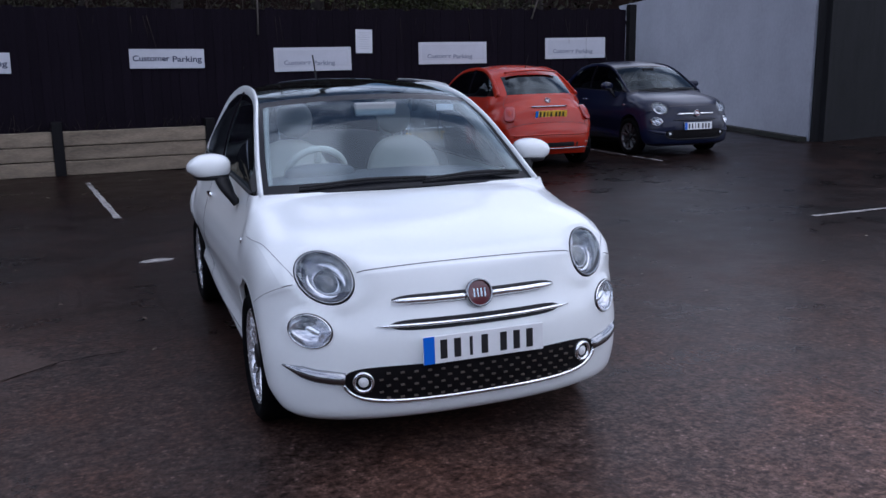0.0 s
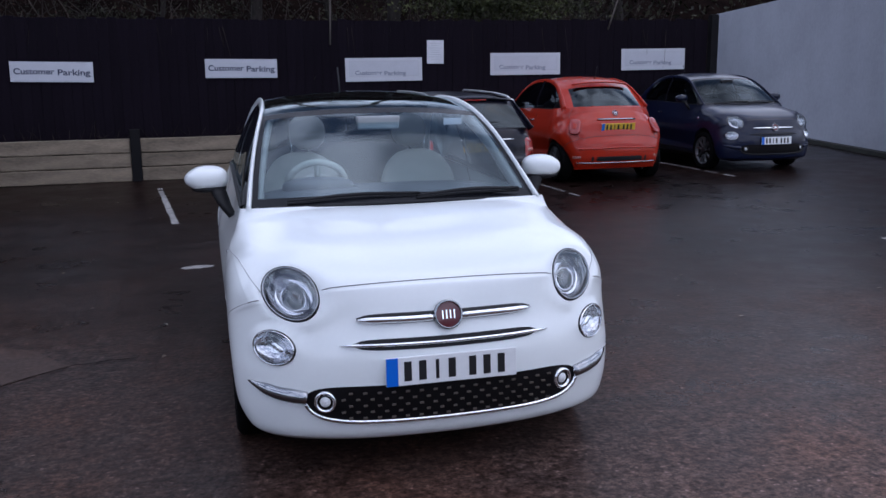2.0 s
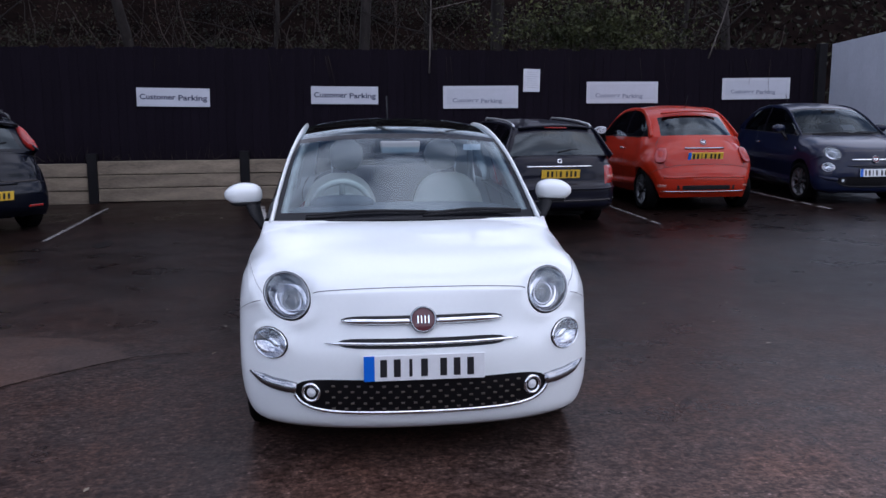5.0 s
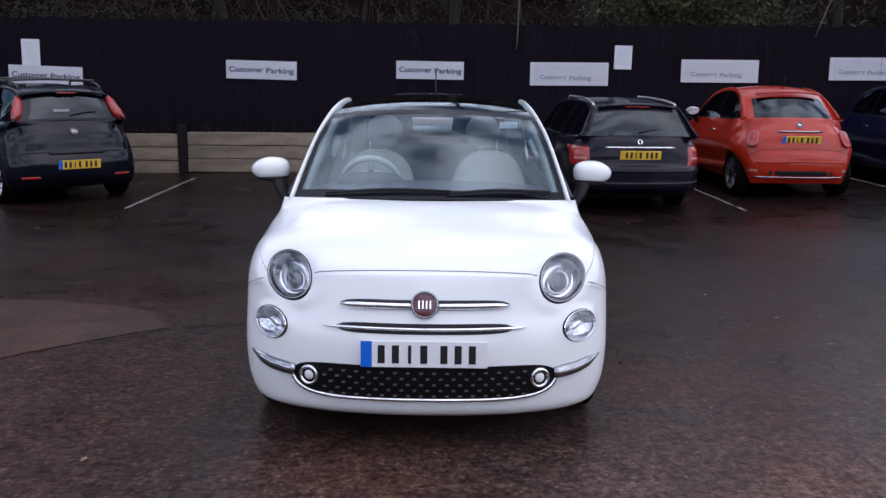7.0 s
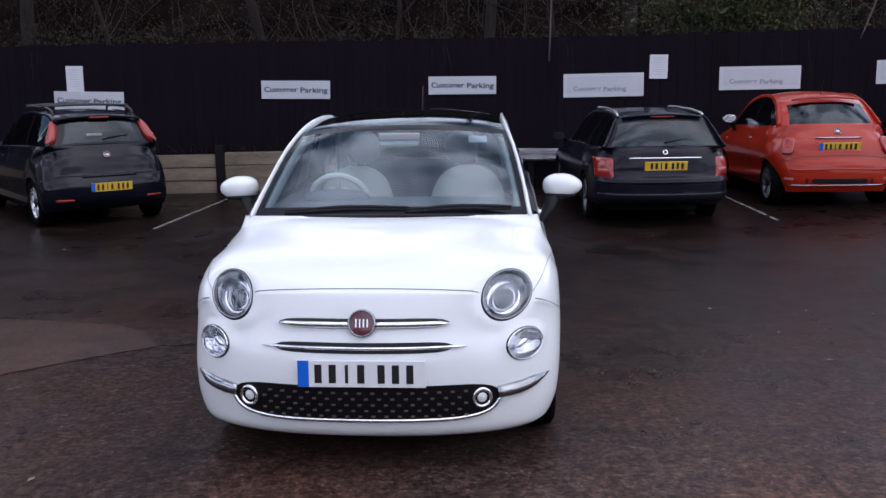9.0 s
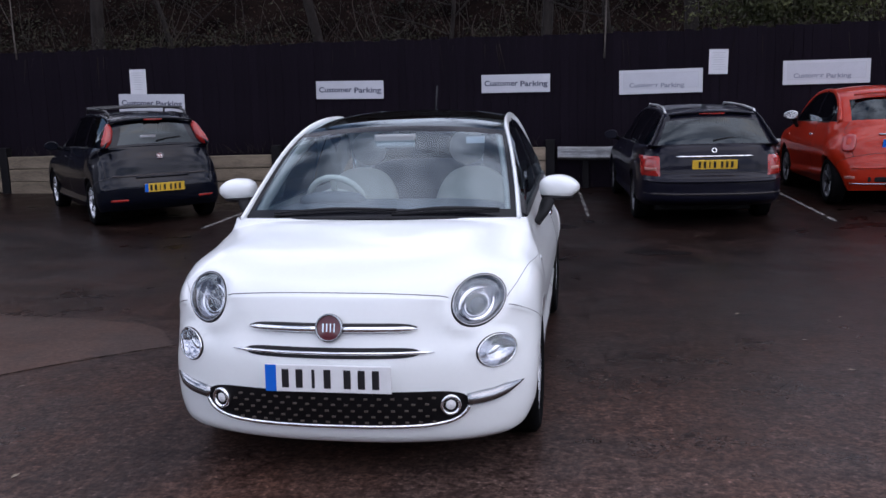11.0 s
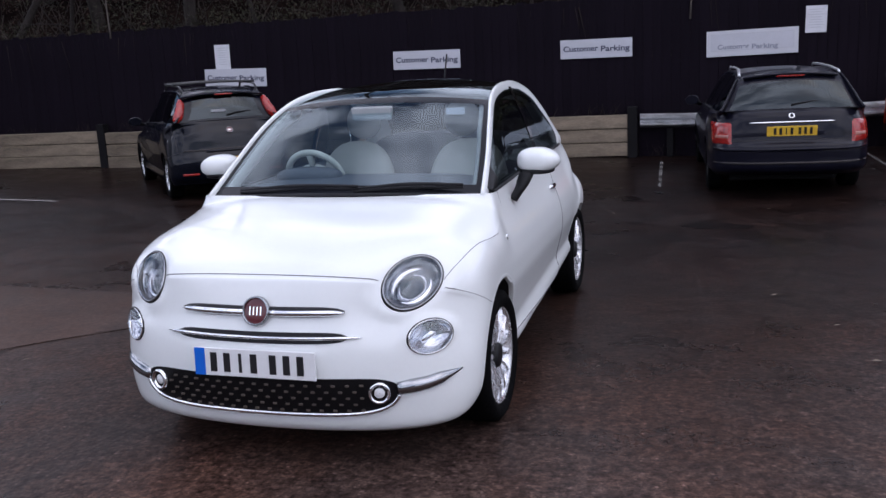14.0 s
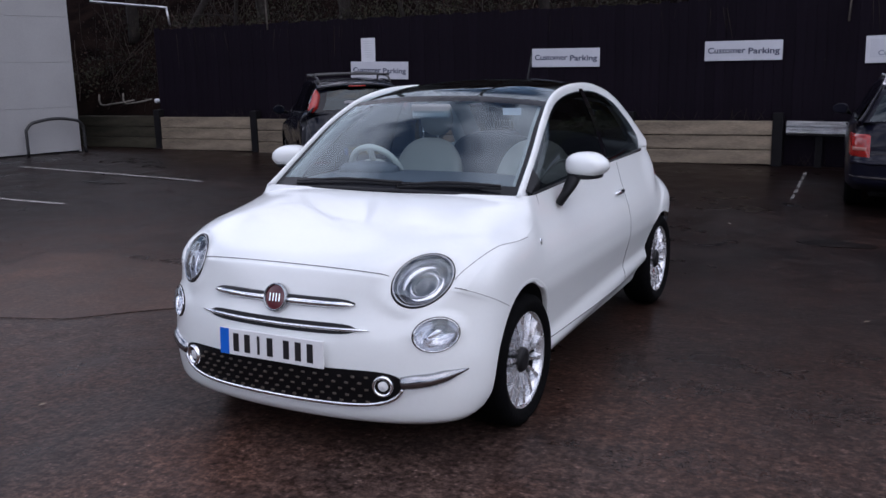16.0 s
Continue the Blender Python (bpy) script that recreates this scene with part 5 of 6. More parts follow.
PUNTO = dict(
    FIAT, arch_rise=1.0, sweep=0.0, wheel_back=0.0, axle=0.0, wheelbase=2.51, half=0.8435, arch=0.335, tyre=0.3, sill=0.18, rim=0.2, belt=(0.96, 1.02), belt_y=(0.5, 2.5), door_line=(0.345, 2.165), door_end=1.3, doors=2,
    front=[(-0.7, 0.17, -0.4, 0.18, 0.76, 2.3), (-0.81, 0.24, -0.37, 0.24, 0.81, 2.3), (-0.86, 0.42, -0.35, 0.34, 0.835, 2.4), (-0.83, 0.58, -0.31, 0.44, 0.84, 2.5), (-0.74, 0.72, -0.25, 0.53, 0.8435, 2.6),
           (-0.55, 0.82, -0.1, 0.63, 0.8435, 2.8), (-0.2, 0.89, 0.1, 0.63, 0.8435, 3.2), (0.15, 0.93, 0.25, 0.58, 0.8435, 3.6), (0.35, 0.955, 0.32, 0.63, 0.84, 4.0), (0.42, 0.965, 0.345, 0.83, 0.82, 4.6), (0.43, 0.97, 0.34, 0.96, 0.775, 6)],
    rear=[(3.05, 0.22, 2.88, 0.2, 0.77, 2.6), (3.14, 0.32, 2.86, 0.28, 0.8, 2.7), (3.17, 0.47, 2.84, 0.36, 0.81, 2.8), (3.15, 0.58, 2.8, 0.45, 0.815, 3), (3.11, 0.66, 2.76, 0.52, 0.82, 3), (3.09, 0.78, 2.66, 0.6, 0.82, 3.1),
          (3.06, 0.88, 2.5, 0.635, 0.82, 3.3), (3.02, 0.95, 2.3, 0.62, 0.82, 3.5), (2.99, 0.99, 2.165, 0.62, 0.82, 3.8), (2.975, 1.01, 2.17, 0.82, 0.81, 4.4), (2.96, 1.03, 2.18, 1.02, 0.75, 5.5)],
    cabin=[(0.72, 0.5, 0.965, 0.42, 0.975), (0.66, 0.8, 1.14, 0.72, 1.16), (0.61, 1.08, 1.31, 1.0, 1.34), (0.585, 1.28, 1.39, 1.2, 1.42), (0.565, 1.7, 1.44, 1.7, 1.48), (0.56, 2.2, 1.43, 2.2, 1.475), (0.54, 2.55, 1.4, 2.6, 1.44),
           (0.545, 2.72, 1.34, 2.78, 1.39), (0.575, 2.83, 1.22, 2.88, 1.25), (0.625, 2.89, 1.11, 2.93, 1.13), (0.7, 2.93, 1.02, 2.96, 1.04)],
    rail_width=[0.03, 0.03, 0.03, 0.032, 0.034, 0.034, 0.036, 0.045, 0.06, 0.07, 0.08], rear_glass=(3, 27, 4), side_glass_end=8.0, pillars=(1.3, 2.1), cab=(0.5, 2.6), hood_row=4.4, hood_cols=28, tail_row=4.2, tail_cols=24,
    lamps_front=[], mirror=(0.95, 0.8, 1.0), mirror_size=(0.19, 0.15, 0.14), stalk=((0.8, 0.72, 0.95), (0.88, 0.78, 0.98)), paint="paint_black", mirror_paint="paint_black", roof="paint_black", side_tint="glass_tint", spokes=7,
)
ESTATE = dict(
    PUNTO, wheelbase=2.76, half=0.885, arch=0.345, tyre=0.315, rim=0.215, sill=0.18, belt=(0.93, 0.98), belt_y=(0.6, 3.2), door_line=(0.38, 2.41), door_end=1.55,
    front=[(-0.68, 0.17, -0.4, 0.18, 0.8, 2.4), (-0.77, 0.25, -0.37, 0.24, 0.85, 2.4), (-0.79, 0.45, -0.345, 0.34, 0.875, 2.5), (-0.77, 0.6, -0.31, 0.45, 0.885, 2.6), (-0.7, 0.72, -0.25, 0.54, 0.885, 2.8), (-0.45, 0.82, -0.1, 0.64, 0.885, 3),
           (0, 0.89, 0.1, 0.655, 0.885, 3.4), (0.3, 0.93, 0.25, 0.6, 0.885, 3.8), (0.5, 0.945, 0.36, 0.66, 0.88, 4.2), (0.56, 0.95, 0.385, 0.82, 0.865, 4.8), (0.58, 0.955, 0.38, 0.93, 0.83, 6)],
    rear=[(3.68, 0.27, 3.16, 0.25, 0.78, 3), (3.79, 0.33, 3.13, 0.3, 0.835, 3), (3.81, 0.48, 3.1, 0.36, 0.855, 3.2), (3.8, 0.6, 3.06, 0.45, 0.86, 3.4), (3.74, 0.66, 3.02, 0.53, 0.865, 3.6), (3.72, 0.78, 2.92, 0.62, 0.865, 3.8),
          (3.69, 0.9, 2.72, 0.655, 0.865, 4), (3.66, 0.96, 2.5, 0.62, 0.865, 4.2), (3.63, 0.985, 2.4, 0.65, 0.865, 4.5), (3.62, 0.995, 2.41, 0.85, 0.85, 5), (3.61, 1.0, 2.42, 0.98, 0.8, 6)],
    cabin=[(0.74, 0.62, 0.945, 0.55, 0.955), (0.67, 0.95, 1.13, 0.88, 1.15), (0.61, 1.28, 1.31, 1.22, 1.335), (0.56, 1.5, 1.375, 1.42, 1.41), (0.53, 2.0, 1.405, 2.0, 1.45), (0.52, 2.6, 1.395, 2.6, 1.445), (0.545, 3.1, 1.365, 3.15, 1.42),
           (0.575, 3.36, 1.315, 3.42, 1.38), (0.645, 3.47, 1.18, 3.54, 1.22), (0.705, 3.54, 1.06, 3.6, 1.08), (0.75, 3.57, 0.99, 3.62, 1.0)],
    rear_glass=(5, 29, 2), pillars=(1.6, 2.5, 3.1), side_glass_end=7.5, cab=(0.6, 3.2), mirror=(0.97, 0.85, 1.0), stalk=((0.85, 0.75, 0.93), (0.9, 0.82, 0.98)), paint="paint_blue", mirror_paint="paint_blue", roof="paint_blue", wheel="alloy_dim", spokes=5,
)




# ---- details of the parked cars ----
def strip(root, on, x0, x1, z, r, lift, name, material, label="", rear=True, count=15):
    xs = np.linspace(x0, x1, count)
    pts = []
    for x in xs:
        p, n = on(x, z, rear)
        pts.append(tuple(p + n * lift))
    return add(name, *tube(pts, r, 8), material, root, label)


def roof_rails(root, c, rows, inset, lift, bars, name="roof_rail_bar"):
    """Long rails on feet, and cross bars where the car carries them."""
    for s in (-1, 1):
        pts = [(s * (c[k, 0] - inset), c[k, 1], c[k, 2] + lift + 0.03) for k in rows]
        pts = [(pts[0][0], pts[0][1] - 0.04, pts[0][2] - lift)] + pts + [(pts[-1][0], pts[-1][1] + 0.05, pts[-1][2] - lift)]
        add(name, *tube(spline(pts, 24), 0.016, 8), "galv" if name == "roof_rail_bar" else "black_steel", root, "roof rail")
    for y, z in bars:
        add("cross_bar", *tube([(x, y, z + 0.02 * (1 - (x / 0.6) ** 2)) for x in np.linspace(-0.56, 0.56, 9)], 0.016, 8), "black_steel", root, "roof cross bar")


def car_cabin(root, P, zseat=0.5):
    y0 = P["cab"][0]
    seats(root, (-0.37, 0.37), y0 + 0.85, zseat, "seat_grey")
    v, f = superball((1.25, 0.16, 0.66), (0, y0 + 1.75, 0.86), 4.0, 12)
    add("rear_seat", v, f, "seat_grey", root)
    v, f = superball((1.36, 0.5, 0.24), (0, y0 + 0.15, 0.86), 4.0, 12)
    add("dashboard", v, f, "dash", root)


def punto_details(root, on, c):
    for s in (-1, 1):
        # tall lamps up the rear pillars
        pts = [(s * (c[k, 0] + 0.012), c[k, 1] + 0.03, c[k, 2] - 0.01) for k in range(71, 97)]
        add("tail_lamp", *tube(pts, 0.05, 10, 0.8, up=(0, 1, 0), taper=np.interp(np.arange(26), [0, 5, 18, 25], [0.03, 0.055, 0.066, 0.04])), "red_lens", root, "tall red tail lamp up the rear pillar")
        skin_lamp(root, on, (s * 0.45, s * 0.68), (0.335, 0.365), 0.014, "rear_reflector", "red_lens", "low red reflector")
        v, f = superball((0.03, 0.2, 0.03), (s * 0.83, 1.15, 0.86), 2.4, 8)
        add("door_handle", v, f, "paint_black", root)
    strip(root, on, -0.62, 0.62, 0.66, 0.012, 0.0, "bumper_seam", "gap")
    strip(root, on, -0.34, 0.34, 0.64, 0.016, 0.006, "plate_lip", "paint_black")
    p, n = on(0, 0.9, True)
    ring_badge(root, p + n * 0.006, n, 0.045)
    roof_rails(root, c, range(36, 66, 3), 0.03, 0.05, [(1.55, 1.53), (2.35, 1.52)], "roof_rack_bar")
    add("high_brake_lamp", *tube([(x, 2.86, 1.375) for x in np.linspace(-0.12, 0.12, 5)], 0.012, 6), "red_lens", root)
    sp = [(x, 2.83 - 0.06 * abs(x / 0.56) ** 2, 1.395 - 0.045 * abs(x / 0.56) ** 2) for x in np.linspace(-0.55, 0.55, 17)]
    add("spoiler", *tube(sp, 0.035, 8, 0.5), "paint_black", root)
    part("window_sticker", bevelled((0.2, 0.004, 0.035), (0.1, 2.94, 1.16), 0.001, turn=Matrix.Rotation(radians(-25), 4, "X")), "paper", root, "white sticker in rear window")
    add("rear_wiper", *tube([(0, 2.965, 1.1), (-0.15, 2.95, 1.13), (-0.33, 2.92, 1.14)], 0.009, 6), "plastic", root)
    car_cabin(root, PUNTO)


def estate_details(root, on, c):
    for s in (-1, 1):
        skin_lamp(root, on, (s * 0.62, s * 0.835), (0.625, 0.875), 0.02, "tail_lamp", "red_lens", "wide red tail lamp")
        skin_lamp(root, on, (s * 0.64, s * 0.8), (0.69, 0.735), 0.026, "reversing_lamp", "clear_lens", "pale reversing lamp")
        v, f = superball((0.03, 0.2, 0.03), (s * 0.875, 1.35, 0.83), 2.4, 8)
        add("door_handle", v, f, "paint_blue", root)
    strip(root, on, -0.44, 0.44, 0.86, 0.011, 0.006, "tail_trim", "chrome", "chrome tailgate strip")
    strip(root, on, -0.8, 0.8, 0.42, 0.012, 0.0, "bumper_seam", "gap")
    strip(root, on, -0.8, 0.8, 0.57, 0.018, 0.004, "bumper_edge", "paint_blue")
    p, n = on(0, 0.93, True)
    v, f = lathe([(0.02, 0.004), (0.026, 0.009), (0.032, 0.008), (0.034, 0.0)], 20, disc_frame(p, n))
    add("badge", v, f, "chrome", root, "plain chrome badge")
    roof_rails(root, c, range(34, 68, 3), 0.03, 0.02, [])
    sp = [(x, 3.46 - 0.08 * abs(x / 0.57) ** 2, 1.385 - 0.045 * abs(x / 0.57) ** 2) for x in np.linspace(-0.49, 0.49, 17)]
    add("spoiler", *tube(sp, 0.035, 8, 0.5), "paint_blue", root)
    add("high_brake_lamp", *tube([(x, 3.475, 1.36) for x in np.linspace(-0.15, 0.15, 5)], 0.011, 6), "red_lens", root)
    add("rear_wiper", *tube([(0, 3.64, 1.05), (-0.18, 3.6, 1.075), (-0.38, 3.57, 1.08)], 0.009, 6), "plastic", root)
    car_cabin(root, ESTATE)


def punto():
    root, on, c = build_car(PUNTO, "black_car", "black hatchback with roof bars parked askew at the fence")
    mirrors(root, PUNTO)
    p, n = on(0, 0.5, True)
    number_plate(root, p + n * 0.014, 0.12, True, True, turn=math.pi)
    punto_details(root, on, c)
    return root


def estate():
    root, on, c = build_car(ESTATE, "estate_car", "dark graphite estate car with roof rails, nose to fence")
    mirrors(root, ESTATE)
    p, n = on(0, 0.765, True)
    number_plate(root, p + n * 0.014, 0.15, True, False, turn=math.pi)
    estate_details(root, on, c)
    return root


black = punto()
black.matrix_world = pose(-2.9 - 2.51 * 0.63, 11.45 + 2.51 * 0.777, ground_z(-4, 12), 0, 0, 180 + 39)
est = estate()
est.matrix_world = pose(4.42, 13.85, ground_z(4.4, 12), 0, 0, 180) @ Matrix.Diagonal((0.965, 1, 0.958, 1))


# ---- signs and boundary things ----
def sign(x0, x1, z0, z1, words, faded, tilt=0.0):
    """sign > lettering; a thin board screwed to the fence."""
    w, h = x1 - x0, z1 - z0
    s = part("parking_sign", bevelled((w, 0.012, h), (0, 0, 0), 0.003), "sign_new" if faded else "sign", None)
    s.matrix_world = pose((x0 + x1) / 2, Y - 0.022, (z0 + z1) / 2, 0, tilt, 0)
    tagged(s, "white parking sign with " + ("faded pale lettering" if faded else "navy lettering") + " on a black fence", "sign", "parking signs")
    m = pose(-w * 0.05 if faded else 0, -0.0095 if faded else -0.0075, -h * 0.17 if faded else -0.01, 90, 0, 0)
    full = w * (0.66 if faded else 0.92)
    for word, share, mid_x in zip(words.split(), (0.53, 0.43), (-0.235, 0.285)):
        text_mesh("word", word, 0.07 if faded else 0.088, "ink_pale" if faded else "ink", s, m @ Matrix.Translation((full * mid_x, 0.012 if word == "Customer" else 0, 0)), full * share)
    if faded:
        # a smaller board laid over the old one, and its thin edges
        part("overlay_board", bevelled((w * 0.9, 0.003, h * 0.64), (0, -0.0065, h * 0.04), 0.001), "sign", s)
        for dz in (-0.28, 0.36):
            part("overlay_edge", bevelled((w * 0.9, 0.002, 0.006), (0, -0.0085, h * dz), 0.0005), "note_ink", s)
        for dx in (-0.45, 0.45):
            part("overlay_edge", bevelled((0.006, 0.002, h * 0.64), (w * dx, -0.0085, h * 0.04), 0.0005), "note_ink", s)
    return s


def note(x0, x1, z0, z1):
    w, h = x1 - x0, z1 - z0
    s = part("notice", bevelled((w, 0.005, h), (0, 0, 0), 0.001), "paper", None)
    s.matrix_world = pose((x0 + x1) / 2, Y - 0.018, (z0 + z1) / 2, 0, random.uniform(-1, 1), 0)
    tagged(s, "white laminated paper notice pinned on a black fence", "notice", "paper notices")
    for k in range(8):
        part("plain_bar", bevelled((w * random.uniform(0.5, 0.75), 0.001, 0.008), (0, -0.003, h * (0.36 - 0.095 * k)), 0), "note_ink", s)


for a, b, z1, h, fd, ti in ((-4.82, -3.64, 1.705, 0.31, False, 1.6), (-1.31, -0.155, 1.832, 0.3, False, 0.9), (1.495, 2.625, 1.86, 0.295, False, 0.4), (3.746, 5.077, 1.872, 0.385, True, -0.4), (6.327, 7.669, 1.948, 0.38, True, -0.2), (8.91, 10.254, 2.02, 0.385, True, -0.6)):
    sign(a, b, z1 - h, z1, "Customer Parking", fd, ti)
note(-4.59, -4.3, 1.71, 2.13)
note(5.17, 5.47, 1.77, 2.162)
note(8.93, 9.2, 1.63, 2.0)

# steel crash barrier where the plank wall stops
rail = empty_thing("crash_barrier", "galvanised steel crash barrier behind parked cars", "barrier")
prof = [(0.0, -0.15), (-0.03, -0.12), (-0.075, -0.09), (-0.075, -0.055), (-0.02, -0.02), (-0.02, 0.02), (-0.075, 0.055), (-0.075, 0.09), (-0.03, 0.12), (0.0, 0.15)]
bx = np.linspace(2.74, 10.4, 12)
bv_ = [(x, Y - 0.12 + dy, 0.58 + 0.72 * dz + ground_z(x, Y)) for x in bx for dy, dz in prof]
add("beam", bv_, grid_faces(len(bx), len(prof)), "galv", rail, smooth=False)
for x in (3.2, 5.4, 7.6, 9.8):
    part("barrier_post", bevelled((0.1, 0.06, 0.72), (x, Y - 0.06, 0.34 + ground_z(x, Y)), 0.006), "post", rail)

# tubular hoop guard before the pale building
hoop = [(-10.72, 12.42, 0), (-10.72, 12.42, 0.5), (-10.69, 12.52, 0.62), (-10.65, 12.66, 0.66), (-10.45, 13.3, 0.66), (-10.41, 13.43, 0.62), (-10.39, 13.52, 0.5), (-10.39, 13.53, 0)]
z0 = ground_z(-10.5, 13)
hp = spline([hoop[0], hoop[1]], 6).tolist() + spline(hoop[1:7], 30).tolist()[1:] + spline([hoop[6], hoop[7]], 6).tolist()[1:]
tagged(add("hoop_guard", *tube([(x, y, z + z0) for x, y, z in hp], 0.03, 10, up=(1, -0.3, 0)), "black_steel"), "dark steel tube hoop guard before a pale wall", "hoop barrier")

# a pale bracket arm over the corner
arm = [(-11.9, 15.5, 3.2), (-9.75, 15.5, 2.96)]
lamp_arm = add("bracket_arm", *tube(spline(arm, 8), 0.025, 8), "galv")
tagged(lamp_arm, "thin pale metal bracket arm above the fence corner", "bracket")
add("strut", *tube([(-9.76, 15.5, 2.95), (-9.7, 15.5, 2.6)], 0.02, 8, up=(1, 0, 0)), "galv", lamp_arm)

# ---- wooded bank ----
def bank_z(x, y):
    return 0.9 + max(0.0, y - 15.2) * 0.62 + 0.5 * noise.noise(Vector((x * 0.25, y * 0.25, 0))) + 0.18 * noise.noise(Vector((x * 1.1, y * 1.1, 3)))


bxs, bys = np.linspace(-34, 10.7, 110), np.linspace(15.0, 34, 46)
v = [(x, y, bank_z(x, y) if y > 15.05 else 0.0) for x in bxs for y in bys]
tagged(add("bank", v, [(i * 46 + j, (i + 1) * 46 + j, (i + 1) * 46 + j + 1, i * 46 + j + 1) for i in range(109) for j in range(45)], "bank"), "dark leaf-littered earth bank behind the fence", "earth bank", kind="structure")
bxs, bys = np.linspace(10.7, 70, 60), np.linspace(29, 44, 16)
v = [(x, y, 1.0 + (y - 29) * 0.8 + 0.6 * noise.noise(Vector((x * 0.2, y * 0.2, 0)))) for x in bxs for y in bys]
tagged(add("bank", v, [(i * 16 + j, (i + 1) * 16 + j, (i + 1) * 16 + j + 1, i * 16 + j + 1) for i in range(59) for j in range(15)], "bank"), "dark wooded slope beyond the white wall", "earth bank", kind="structure")


def limb(start, way, length, radius, depth, out, bend=0.25):
    """Tubes for one limb and, further out, its side shoots."""
    pts, p, d = [], Vector(start), Vector(way).normalized()
    n = max(4, int(length / 0.25))
    for k in range(n + 1):
        pts.append(tuple(p))
        d = (d + Vector((random.gauss(0, bend), random.gauss(0, bend), random.gauss(0.03, bend * 0.7))) * 0.35).normalized()
        p = p + d * (length / n)
    taper = np.linspace(radius, radius * 0.45, n + 1)
    out.append(tube(pts, radius, 7 if radius > 0.03 else 5 if radius > 0.012 else 3, up=(0.3, 1, 0.1), taper=taper))
    if depth:
        for k in range(random.randint(3, 5)):
            i = random.randint(n // 3, n)
            w = Vector((random.gauss(0, 1), random.gauss(0, 0.7), random.uniform(0.1, 1.0)))
            limb(pts[i], w, length * random.uniform(0.4, 0.65), radius * random.uniform(0.35, 0.55), depth - 1, out, bend * 1.2)


def tree(x, y, height, radius, lean=0.1):
    root = empty_thing("bare_tree", "bare leafless tree on the dark bank", "tree", "trees on the bank")
    root.location = (x, y, bank_z(x, y) - 0.1)
    trunk = []
    limb((0, 0, 0), (random.gauss(0, lean), random.gauss(0, lean), 1), height, radius, 0, trunk, 0.12)
    v, f = trunk[0]
    add("trunk", v, f, "bark", root)
    branches = []
    for k in range(9 if height < 9 else 16):
        i = random.randint(len(v) // 7 // 5, len(v) // 7 - 1) * 7
        limb(v[i], (random.gauss(0, 1), random.gauss(0, 0.6), random.uniform(0.2, 0.9)), height * random.uniform(0.25, 0.45), radius * random.uniform(0.25, 0.45), 2, branches)
    branches = [([(p[0], max(p[1], 14.92 - y), p[2]) for p in v_], f_) for v_, f_ in branches]
    tagged(add("crown", *merged(branches), "bark", root), kind="stuff")


for x, y, h, r in ((-10.6, 16.6, 9, 0.09), (-8.3, 15.9, 5, 0.05), (-6.2, 17.0, 13, 0.13), (-4.0, 15.8, 5.5, 0.05), (-1.6, 16.6, 11, 0.1), (0.7, 15.7, 5, 0.045), (2.5, 16.6, 12, 0.11), (3.75, 15.6, 5, 0.055), (5.3, 17.2, 14, 0.14), (8.5, 15.8, 5.5, 0.06), (10.1, 16.8, 11, 0.1), (-12.6, 17.5, 12, 0.14), (-9.2, 18.2, 14, 0.15)):
    tree(x, y, h, r)


def leaf_cloud(name, material, label, count, place, size):
    """Many small leaf blades in one stuff object."""
    v, f = [], []
    for k in range(count):
        c = Vector(place())
        a = Vector((random.gauss(0, 1), random.gauss(0, 1), random.gauss(0, 1))).normalized()
        b = a.orthogonal().normalized()
        b.rotate(Matrix.Rotation(random.uniform(0, 6.28), 3, a))
        e = a.cross(b)
        s = size * random.uniform(0.5, 1.3)
        n = len(v)
        v += [tuple(c - b * s), tuple(c + e * s * 0.45 + a * s * 0.15), tuple(c + b * s), tuple(c - e * s * 0.45 + a * s * 0.15)]
        f.append((n, n + 1, n + 2, n + 3))
    ob = add(name, v, f, material, None, smooth=False)
    return tagged(ob, label, "undergrowth", kind="stuff")


def clump(cx, cy, cz, r):
    def place():
        d = Vector((random.gauss(0, 1), random.gauss(0, 0.7), random.gauss(0, 0.7)))
        return (cx + d.x * r, cy + d.y * r * 0.7, max(cz + d.z * r * 0.6, bank_z(cx, cy) - 0.1))
    return place


CLUMPS = [(random.uniform(-13, 10.4), random.uniform(15.3, 19.5)) for _ in range(110)]


def bramble():
    x, y = random.choice(CLUMPS)
    return clump(x, y, bank_z(x, y) + 0.3, 0.42)()


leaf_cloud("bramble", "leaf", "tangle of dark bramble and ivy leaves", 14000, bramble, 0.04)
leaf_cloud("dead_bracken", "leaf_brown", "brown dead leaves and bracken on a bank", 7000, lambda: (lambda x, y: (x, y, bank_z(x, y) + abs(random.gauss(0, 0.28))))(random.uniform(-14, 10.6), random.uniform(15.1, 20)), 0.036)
leaf_cloud("ivy", "leaf_ivy", "yellow-green ivy spilling over the top of a black fence", 5000, lambda: clump(random.gauss(6.7, 0.8), 15.2, 2.62 + abs(random.gauss(0, 0.4)), 0.22)(), 0.045)
TOPS = [(random.uniform(-9.2, 10.3), random.uniform(14.85, 15.25), random.uniform(2.2, 2.75)) for _ in range(75)]


def over_top():
    x, y, z = random.choice(TOPS)
    return (random.gauss(x, 0.22), max(14.73, random.gauss(y, 0.12)), max(2.32, random.gauss(z, 0.16)))


